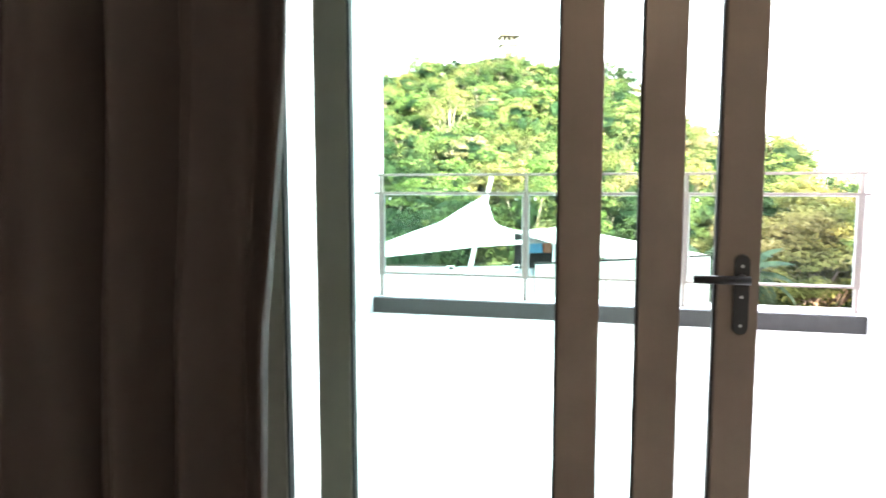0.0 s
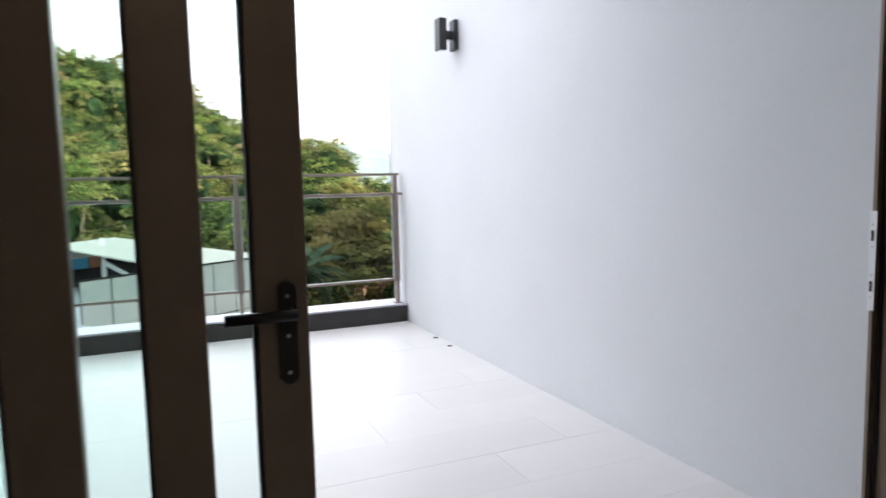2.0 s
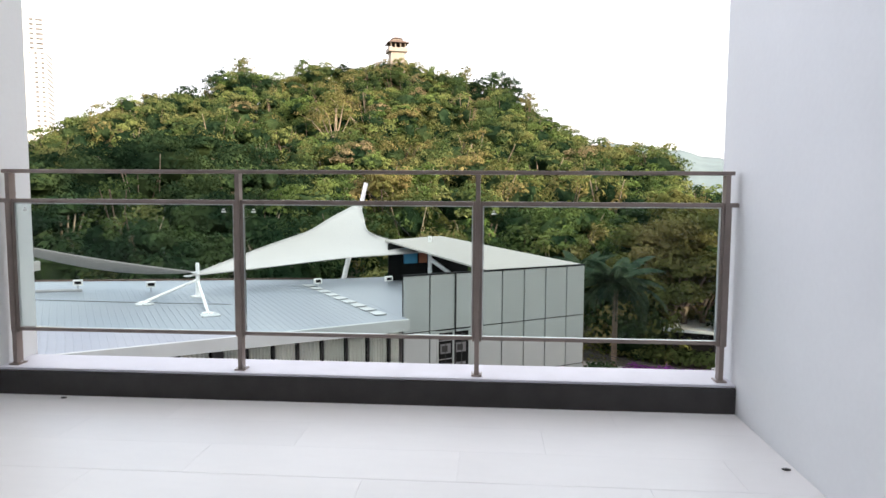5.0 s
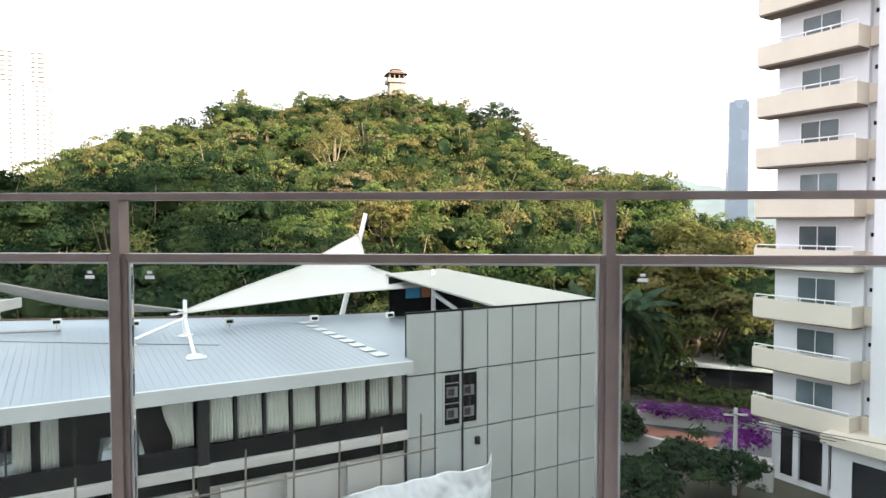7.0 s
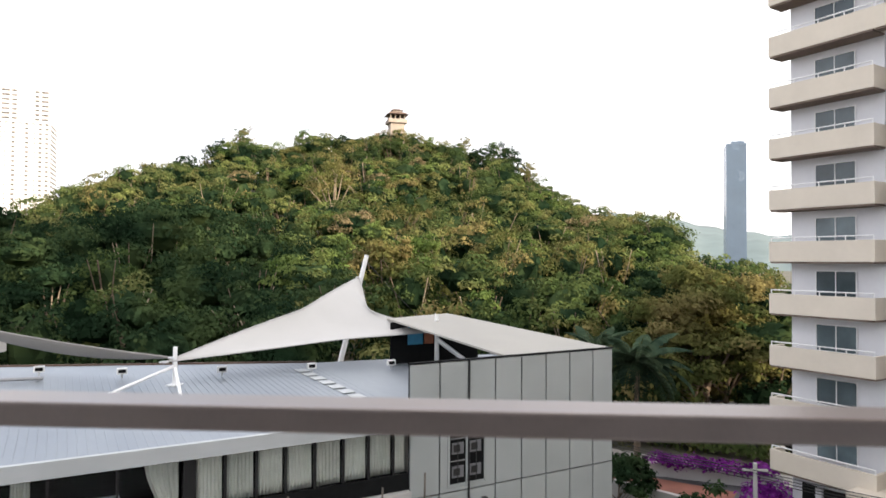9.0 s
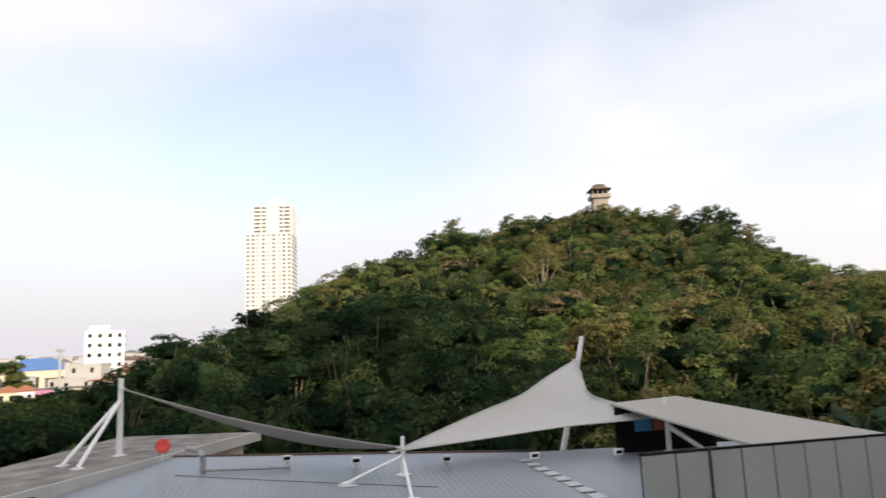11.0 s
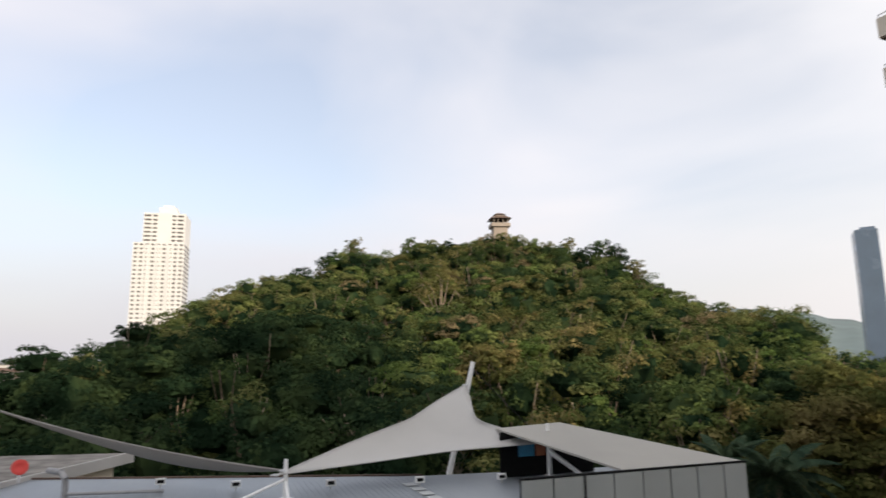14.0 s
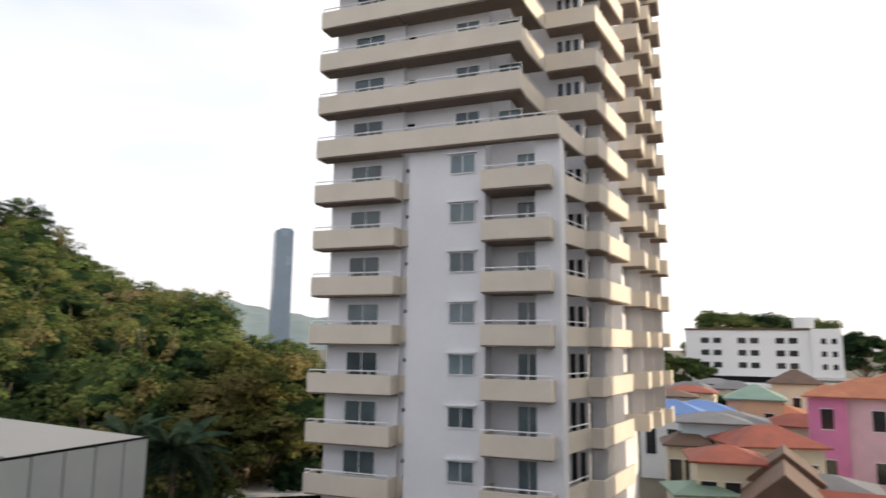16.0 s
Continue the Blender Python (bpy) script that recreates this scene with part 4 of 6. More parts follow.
        for hi, lo in zip(rows[:-1], rows[1:]):
            part("panel", boxes((9.56, 9.64, y0 + 0.02, y0 + 1.2, lo + 0.02, hi - 0.02), bevel=0.006), M_PANEL, b)
    # flat near-black sheet draws the shaded inside of the plant window
    win = part("utility_window", boxes((1.56, 3.21, 0.03, 0.079, -6.70, -4.56)), M_DARK, b, "plant window with its shaded inside drawn near black")
    for x in (1.56, 2.33, 3.13):
        part("frame", boxes((x, x + 0.08, -0.012, 0.029, -6.70, -4.56)), M_PANEL, win)
    for zz in (-6.70, -4.64):
        part("frame", boxes((1.641, 2.329, -0.008, 0.029, zz, zz + 0.08), (2.411, 3.129, -0.008, 0.029, zz, zz + 0.08)), M_PANEL, win)
    for x in (1.74, 2.5):
        for zz in (-6.4, -5.55):
            u = part("condenser_unit", boxes((x, x + 0.5, 0.004, 0.028, zz, zz + 0.42), bevel=0.01), M_GREYROOF, win, "grey air conditioner outdoor unit")
            part("grille", boxes((x + 0.06, x + 0.34, 0.0, 0.0035, zz + 0.08, zz + 0.34)), M_BLACK, u)
    for x in (1.98, 2.78):
        part("bar", boxes((x - 0.02, x + 0.02, -0.008, -0.003, -6.62, -4.64)), M_BLACK, win)
    for zz in (-5.0, -5.8):
        part("bar", boxes((1.641, 2.329, -0.0025, 0.0025, zz, zz + 0.035)), M_DUCT, win)
    part("conduit", rods(((2.44, -0.05, -9.0), (2.44, -0.05, -2.1), 0.03, 0.03, 8)), M_BLACK, b, "thin dark conduit")
    part("junction_box", boxes((3.02, 3.2, -0.16, -0.002, -7.55, -7.25), bevel=0.01), M_BLACK, b)
    return b


def drape(a, c, y, z0, z1, parent, folds, tie=0.0):
    n = folds * 4
    vs, qs = [], []
    levels = 6
    for j in range(levels + 1):
        z = z0 + (z1 - z0) * j / levels
        pull = tie * math.exp(-((j / levels - 0.15) / 0.42) ** 2)
        for i in range(n + 1):
            u = i / n
            vs.append((a + (c - a) * (pull + (1 - pull) * u), y + 0.07 * math.sin(u * folds * 2 * math.pi + 0.15 * j), z))
    for j in range(levels):
        for i in range(n):
            k = j * (n + 1) + i
            qs.append((k, k + 1, k + n + 2, k + n + 1))
    ob = new("drape", raw_mesh("drape", vs, qs, [M_DRAPE]))
    ob.parent = parent
    s = ob.modifiers.new("thick", "SOLIDIFY")
    s.thickness = 0.01
    ob["label"] = "cream pleated drape"


M_GLASSDIM = glass("restaurant_glass", (0.95, 0.97, 0.96), ior=1.22)
restaurant()


def at_b(x, y, z):
    return B @ Vector((x, y, z))


def laid_table(x, y):
    t = empty("dining_table", B @ pose(x, y, -6.4), "long dining table under a white cloth set with plates", "table", "restaurant tables")
    bm = bmesh.new()
    top = [bm.verts.new((sx * 0.55, sy * 1.0, 0.76)) for sx, sy in ((-1, -1), (1, -1), (1, 1), (-1, 1))]
    hem = [bm.verts.new((sx * 0.66, sy * 1.08, 0.06)) for sx, sy in ((-1, -1), (1, -1), (1, 1), (-1, 1))]
    bm.faces.new(top)
    for i in range(4):
        bm.faces.new((hem[i], hem[(i + 1) % 4], top[(i + 1) % 4], top[i]))
    cloth = part("tablecloth", bm, M_TARP, t, "white tablecloth")
    cloth.modifiers.new("thick", "SOLIDIFY").thickness = 0.01
    part("table_frame", boxes((-0.5, 0.5, -0.92, 0.92, 0.0, 0.74)), M_DARK, t)
    for sx in (-0.3, 0.3):
        for sy in (-0.7, -0.1, 0.5):
            part("plate_stack", rods(((sx, sy, 0.762), (sx, sy, 0.80), 0.11, 0.14, 14), ((sx, sy, 0.80), (sx, sy, 0.86), 0.07, 0.05, 10)), M_WHITE, t, "white plate with a folded napkin")


for x, y in ((-9.6, 1.25), (-12.9, 1.25)):
    laid_table(x, y)


def tube(line, r, n=6):
    bm = bmesh.new()
    rings = []
    for i, p in enumerate(line):
        t = (line[min(i + 1, len(line) - 1)] - line[max(i - 1, 0)]).to_track_quat("Z", "Y").to_matrix()
        rings.append([bm.verts.new(p + t @ Vector((r * math.cos(2 * math.pi * k / n), r * math.sin(2 * math.pi * k / n), 0))) for k in range(n)])
    for a, b in zip(rings[:-1], rings[1:]):
        for k in range(n):
            bm.faces.new((a[k], a[(k + 1) % n], b[(k + 1) % n], b[k]))
    return bm


def membrane(name, a, b, c, ins, sag, mat, label):
    """A tensioned three-cornered sail with hollow edges and doubled hems."""
    a, b, c = Vector(a), Vector(b), Vector(c)
    n = 22
    mid = (a + b + c) / 3
    bm = bmesh.new()
    g = {}
    for i in range(n + 1):
        for j in range(n + 1 - i):
            u, v = i / n, j / n
            w = 1 - u - v
            p = a * w + b * u + c * v
            for (s, t, o, k) in ((w, u, v, ins[0]), (u, v, w, ins[1]), (v, w, u, ins[2])):
                p = p + (mid - p).normalized() * (4 * s * t * (1 - o) ** 2 * k * (1 - 27 * u * v * w)) if (mid - p).length > 1e-4 else p
            p.z -= sag * 27 * u * v * w
            g[i, j] = bm.verts.new(p)
    for i in range(n):
        for j in range(n - i):
            bm.faces.new((g[i, j], g[i + 1, j], g[i, j + 1]))
            if i + j < n - 1:
                bm.faces.new((g[i + 1, j], g[i + 1, j + 1], g[i, j + 1]))
    t = empty(name, Matrix.Translation(mid), label, "shade sail", "shade sails")
    for v in bm.verts:
        v.co -= mid
    rim = [[g[i, 0].co.copy() for i in range(n + 1)], [g[n - j, j].co.copy() for j in range(n + 1)], [g[0, n - j].co.copy() for j in range(n + 1)]]
    ob = part("membrane", bm, mat, t, "", True)
    ob.modifiers.new("thick", "SOLIDIFY").thickness = 0.02
    for line in rim:
        hb = tube(line, 0.026)
        part("hem", hb, mat, t, "doubled hem over an edge cable")
        part("corner_plate", boxes((line[0].x - 0.14, line[0].x + 0.14, line[0].y - 0.14, line[0].y + 0.14, line[0].z - 0.02, line[0].z + 0.03)), M_STEEL, t, "steel corner plate")
    return t


membrane("shade_sail", at_b(-7.1, 7.4, -2.55), at_b(5.2, 7.6, -1.95), at_b(3.85, 14.0, 0.58), (0.25, 1.7, 0.55), 0.35, M_SAIL, "white tensioned shade sail over the roof")


def slack_sail():
    """A slack narrow sail that hangs in a long curve between two masts."""
    a, b = at_b(-19.4, 15.6, 0.22), at_b(-6.75, 7.6, -2.42)
    out = B.to_3x3() @ Vector((0.4, 0.5, -0.6))
    t = empty("shade_sail", Matrix.Translation(a), "dark grey shade sail slung slack across the roof", "shade sail", "shade sails")
    bm = bmesh.new()
    rows, n, k = [], 40, 6
    for i in range(n + 1):
        u = i / n
        p = (b - a) * u - Vector((0, 0, 0.3 * 4 * u * (1 - u)))
        w = math.sin(math.pi * u ** 1.5)
        rows.append([bm.verts.new(p + out * (w * s / k) - Vector((0, 0, 0.10 * w * math.sin(math.pi * s / k)))) for s in range(k + 1)])
    for r0, r1 in zip(rows[:-1], rows[1:]):
        for s in range(k):
            bm.faces.new((r0[s], r1[s], r1[s + 1], r0[s + 1]))
    bmesh.ops.remove_doubles(bm, verts=bm.verts[:], dist=0.001)
    edge = [(b - a) * (i / n) - Vector((0, 0, 0.3 * 4 * (i / n) * (1 - i / n))) for i in range(n + 1)]
    ob = part("membrane", bm, M_SAIL2, t, "", True)
    ob.modifiers.new("thick", "SOLIDIFY").thickness = 0.02
    part("hem", tube(edge, 0.04), M_SAIL2, t, "doubled hem over an edge cable")
    for q in (edge[0], edge[-1]):
        part("corner_plate", boxes((q.x - 0.14, q.x + 0.14, q.y - 0.14, q.y + 0.14, q.z - 0.02, q.z + 0.03)), M_STEEL, t, "steel corner plate")


slack_sail()


def mast(base, tip, struts, label, r=0.11):
    m = empty("sail_mast", Matrix.Translation(base), label, "mast", "sail masts")
    base, tip = Vector(base), Vector(tip)
    part("pole", rods(((0, 0, 0), tip - base, r, r * 0.8, 14)), M_WHITE, m)
    part("base_plate", boxes((-0.25, 0.25, -0.25, 0.25, -0.04, 0.03), bevel=0.006), M_WHITE, m)
    for f, foot in struts:
        p = (tip - base) * f
        q = Vector(foot) - base
        part("strut", rods((p, q, r * 0.62, r * 0.62, 10)), M_WHITE, m)
        part("foot_plate", boxes((q.x - 0.2, q.x + 0.2, q.y - 0.2, q.y + 0.2, q.z - 0.06, q.z + 0.02)), M_WHITE, m)


mast(at_b(-6.68, 7.5, -3.50), at_b(-6.68, 7.5, -1.98), ((0.5, at_b(-9.0, 6.8, -3.50)), (0.45, at_b(-6.95, 3.6, -3.62))), "white steel mast with two splayed struts", 0.1)
mast(at_b(5.35, 7.6, -3.45), at_b(5.35, 7.6, -1.1), ((0.5, at_b(5.9, 5.2, -3.3)), (0.45, at_b(6.2, 6.2, -3.3))), "white steel mast behind the panelled parapet", 0.12)
mast(at_b(2.7, 14.0, -4.6), at_b(4.35, 14.0, 1.82), (), "tall leaning white steel mast of the sail", 0.16)
mast(at_b(-19.5, 15.7, -2.99), at_b(-19.5, 15.7, 0.72), ((0.72, at_b(-21.3, 13.4, -2.95)), (0.72, at_b(-20.3, 12.2, -2.95))), "white steel mast braced on the concrete roof", 0.15)


def cable(a, b, sag, r, mat, label, name="cable"):
    a, b = Vector(a), Vector(b)
    cu = bpy.data.curves.new(name, "CURVE")
    cu.dimensions, cu.bevel_depth, cu.bevel_resolution = "3D", r, 1
    sp = cu.splines.new("POLY")
    sp.points.add(12)
    for i in range(13):
        t = i / 12
        p = a.lerp(b, t) - Vector((0, 0, sag * 4 * t * (1 - t)))
        sp.points[i].co = (*p, 1)
    ob = new(name, cu)
    cu.materials.append(mat)
    return tagged(ob, label, "cable")


cable(at_b(4.3, 14.0, 1.5), at_b(9.5, 16.5, -2.5), 0.05, 0.02, M_CABLE, "thin steel stay from the sail mast", "stay_cable")
cable(at_b(-16.0, 10.5, -3.3), at_b(-5.8, 4.9, -3.56), 0.02, 0.012, M_CABLE, "black cable lying across the metal roof", "roof_cable")

# beige sheet roof behind the panelled parapet, on posts
aw = empty("lean_to_roof", B, "beige flat sheet roof behind the parapet", "roof")
part("sheet", slab4(((4.2, 0.2, -2.12), (9.62, 0.2, -2.12), (6.9, 9.2, -1.22), (3.4, 9.2, -1.36)), 0.08), M_AWNING, aw)
for x, y in ((3.6, 8.9), (6.6, 8.9), (4.3, 0.6)):
    part("post", boxes((x - 0.05, x + 0.05, y - 0.05, y + 0.05, -3.6, -2.15 if y < 5 else -1.42)), M_DARK, aw)
part("back_wall", boxes((3.2, 8.2, 8.3, 8.4, -3.9, -1.5)), M_DARK, aw)
part("blue_screen", boxes((4.1, 4.9, 8.2, 8.295, -2.6, -1.75)), M_SIGNBLUE, aw, "blue screen panel")
part("yellow_screen", boxes((5.0, 5.5, 8.2, 8.295, -2.6, -1.75)), M_ORANGE, aw, "orange screen panel")

for x, y, z in ((-9.0, 6.45, -3.545), (-6.95, 3.2, -3.665)):
    pd = empty("roof_pad", B @ pose(x, y, z, 2.1, 0, 0), "grey metal pad under a sail mast strut", "pad", "roof pads")
    part("plate", boxes((-0.36, 0.36, -0.28, 0.28, 0, 0.035), bevel=0.006), M_FASCIA, pd)
    for i in range(4):
        part("bolt", rods(((-0.3 + 0.2 * i, -0.22, 0.0355), (-0.3 + 0.2 * i, -0.22, 0.06), 0.025, 0.025, 8)), M_STEEL, pd)
wk = empty("roof_walkway", B, "row of pale worn walkway patches on the metal roof", "walkway")
for i in range(9):
    y = 0.9 + i * 0.92
    x = -0.75 - 0.06 * i
    z = -3.80 + 0.38 * (y + 0.45) / 10.45 + 0.016
    part("plank", boxes((x - 0.26, x + 0.26, y - 0.36, y + 0.36, z, z + 0.03), bevel=0.006), M_FASCIA, wk)
# small lights and boxes on the metal roof
for x, y in ((-8.45, 9.4), (-4.7, 8.3), (-1.0, 7.6), (-11.4, 11.0), (2.6, 7.0)):
    z = -3.8 + 0.045 * y
    f = empty("roof_floodlight", B @ pose(x, y, z), "small grey floodlight on the metal roof", "floodlight", "roof floodlights")
    part("stand", boxes((-0.03, 0.03, -0.03, 0.03, 0, 0.16)), M_FASCIA, f)
    h = part("lamp_body", boxes((-0.2, 0.2, -0.08, 0.08, 0.161, 0.42), bevel=0.02), M_WHITE, f)
    part("lens", boxes((-0.14, 0.14, -0.09, -0.0805, 0.22, 0.36)), M_DARK, h)

# concrete roof beyond the metal roof
cr2 = empty("concrete_roof", B, "stained flat concrete roof slab on a low wing", "roof")
plan = [(-27.2, 3.4), (-23.4, 1.7), (-13.3, 22.2), (-21.6, 24.4)]
part("slab", prism(plan, -3.42, -3.0), M_CONCRETE, cr2)
part("edge_band", prism([(-27.3, 3.32), (-23.36, 1.58), (-13.2, 22.2), (-13.34, 22.25), (-23.44, 1.78), (-27.22, 3.48)], -3.5, -2.94), M_PALECON, cr2, "pale grey roof edge band")
part("wall", prism([(-26.6, 4.2), (-23.6, 2.9), (-14.2, 22.0), (-21.0, 23.6)], G, -3.425), M_CREAM, cr2)

dish = empty("satellite_dish", Matrix.Translation(at_b(-17.0, 13.0, -2.99)), "red satellite dish with white marks on a short stand", "dish")
bm = bmesh.new()
bmesh.ops.create_uvsphere(bm, u_segments=20, v_segments=10, radius=0.56)
bmesh.ops.delete(bm, geom=[v for v in bm.verts if v.co.z > -0.37], context="VERTS")
for v in bm.verts:
    v.co.z += 0.56
bmesh.ops.transform(bm, matrix=pose(0.0, 0, 0.62, -70, 0, -132), verts=bm.verts[:])
d0 = part("reflector", bm, M_SIGNRED, dish, "red painted reflector", True)
d0.modifiers.new("thick", "SOLIDIFY").thickness = 0.02
part("stand", rods(((0, 0, 0), (0, 0, 0.55), 0.04, 0.04, 8)), M_STEEL, dish)
duct = empty("roof_duct", Matrix.Translation(at_b(-14.9, 10.6, -2.99)), "silver bent duct pipe on the roof edge", "duct")
part("riser", rods(((0, 0, -0.5), (0, 0, 0.35), 0.12, 0.12, 14), ((0, 0, 0.35), (-0.3, 0.05, 0.62), 0.12, 0.12, 14), ((-0.3, 0.05, 0.62), (-1.0, 0.15, 0.66), 0.12, 0.12, 14)), M_DUCT, duct)
part("run", rods(((0.1, 0, -0.2), (3.4, 1.5, -0.25), 0.07, 0.07, 10)), M_DUCT, duct)
# black pipe frame at the near end of the roof
pf = empty("pipe_frame", B, "black steel pipe frame standing before the roof", "frame")
for x, y in ((-19.3, -1.5), (-18.5, -1.5), (-17.7, -1.5), (-17.28, -1.2)):
    part("post", rods(((x, y, -8.0), (x, y, -1.73), 0.05, 0.05, 8)), M_BLACK, pf)
part("bar", rods(((-19.3, -1.5, -1.73), (-17.7, -1.5, -1.73), 0.05, 0.05, 8)), M_BLACK, pf)
part("bar", rods(((-17.7, -1.5, -1.73), (-17.28, -1.2, -1.73), 0.05, 0.05, 8)), M_BLACK, pf)
part("footing", boxes((-19.6, -17.0, -1.9, -0.9, G, -7.99)), M_PALECON, pf)

# scaffold and tarpaulin before the lower floor
sc = empty("scaffold", B, "grey weathered pole scaffold along the lower wall", "scaffold")
for i in range(9):
    x = -12.6 + i * 1.6
    part("standard", rods(((x, -0.6, G), (x + 0.1, -0.6, -6.3 + 0.25 * (i % 3)), 0.04, 0.035, 7)), M_POLE, sc)
for z in (-7.3, -8.6, -10.2):
    part("ledger", rods(((-13.2, -0.68, z), (0.9, -0.68, z + 0.15), 0.035, 0.035, 7)), M_POLE, sc)
for i in range(4):
    part("board", boxes((-9 + i * 2.2, -7.4 + i * 2.2, -0.05, 0.12, -8.5, -7.36), bevel=0.01), M_PALECON, sc, "pale hoarding board")


def tarpaulin():
    vs, qs = [], []
    n, k = 110, 44
    for j in range(k + 1):
        for i in range(n + 1):
            u, v = i / n, j / k
            x = -5.6 + 8.75 * u
            top = -8.15 + 0.12 * u + 0.05 * math.sin(u * 19) + 0.03 * math.sin(u * 43) + 0.45 * max(0, (u - 0.95) / 0.05) ** 2
            z = top - v * 3.4
            y = -0.95 - 0.07 * math.sin(u * 9 + v * 3) - 0.12 * noise.noise(Vector((x * 0.9, z * 1.3, 1.0))) - 0.10 * abs(noise.noise(Vector((x * 2.3 + z, z * 1.7 - x, 5.0)))) - 0.15 * v
            vs.append((x, y, z))
    for j in range(k):
        for i in range(n):
            a = j * (n + 1) + i
            qs.append((a, a + 1, a + n + 2, a + n + 1))
    me = raw_mesh("tarpaulin", vs, qs, [M_TARP])
    me.polygons.foreach_set("use_smooth", [True] * len(me.polygons))
    ob = new("tarpaulin", me)
    ob.matrix_basis = B
    ob.modifiers.new("thick", "SOLIDIFY").thickness = 0.01
    tagged(ob, "crumpled white tarpaulin hung on the scaffold", "tarpaulin")


tarpaulin()


# ---- the tall apartment block ----
AP = Matrix.Translation((15.0, 36.0, 0)) @ Matrix.Rotation(math.radians(-54.74), 4, "Z")
FH = 2.745
Z0 = 18.05 - 10 * FH


def apartment_window(x0, x1, y, z0, z1, parent, split=2):
    w = part("window", boxes((x0, x1, y - 0.02, y + 0.02, z0, z1)), M_WINGLASS, parent)
    t = 0.05
    part("frame", boxes((x0 - t, x1 + t, y - 0.06, y - 0.021, z1, z1 + t), (x0 - t, x1 + t, y - 0.06, y - 0.021, z0 - t, z0), (x0 - t, x0, y - 0.06, y - 0.021, z0, z1), (x1, x1 + t, y - 0.06, y - 0.021, z0, z1),
         *[(x0 + (x1 - x0) * i / split - 0.02, x0 + (x1 - x0) * i / split + 0.02, y - 0.055, y - 0.021, z0, z1) for i in range(1, split)]), M_WHITE, w)
    return w


def balcony(parent, x0, x1, y0, y1, zb, h=1.05, rail=True):
    """Parapet with a floor slab; y0 is the outer face."""
    b = part("balcony", boxes((x0, x1, y0, y0 + 0.14, zb, zb + h), (x0, x0 + 0.14, y0 + 0.1402, y1, zb, zb + h), (x1 - 0.14, x1, y0 + 0.1402, y1, zb, zb + h)), M_APTBAL, parent)
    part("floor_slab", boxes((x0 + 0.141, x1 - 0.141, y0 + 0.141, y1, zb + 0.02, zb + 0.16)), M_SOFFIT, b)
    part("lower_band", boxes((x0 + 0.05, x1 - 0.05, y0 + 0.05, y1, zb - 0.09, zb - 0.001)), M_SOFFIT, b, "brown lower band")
    if rail:
        bm = bmesh.new()
        rod(bm, (x0 + 0.07, y0 + 0.07, zb + h + 0.2), (x1 - 0.07, y0 + 0.07, zb + h + 0.2), 0.035, 0.035, 6)
        k = max(2, int((x1 - x0) / 1.1))
        for i in range(k + 1):
            x = x0 + 0.08 + (x1 - x0 - 0.16) * i / k
            rod(bm, (x, y0 + 0.07, zb + h), (x, y0 + 0.07, zb + h + 0.2), 0.03, 0.03, 6)
        part("handrail", bm, M_WHITE, b)
    return b


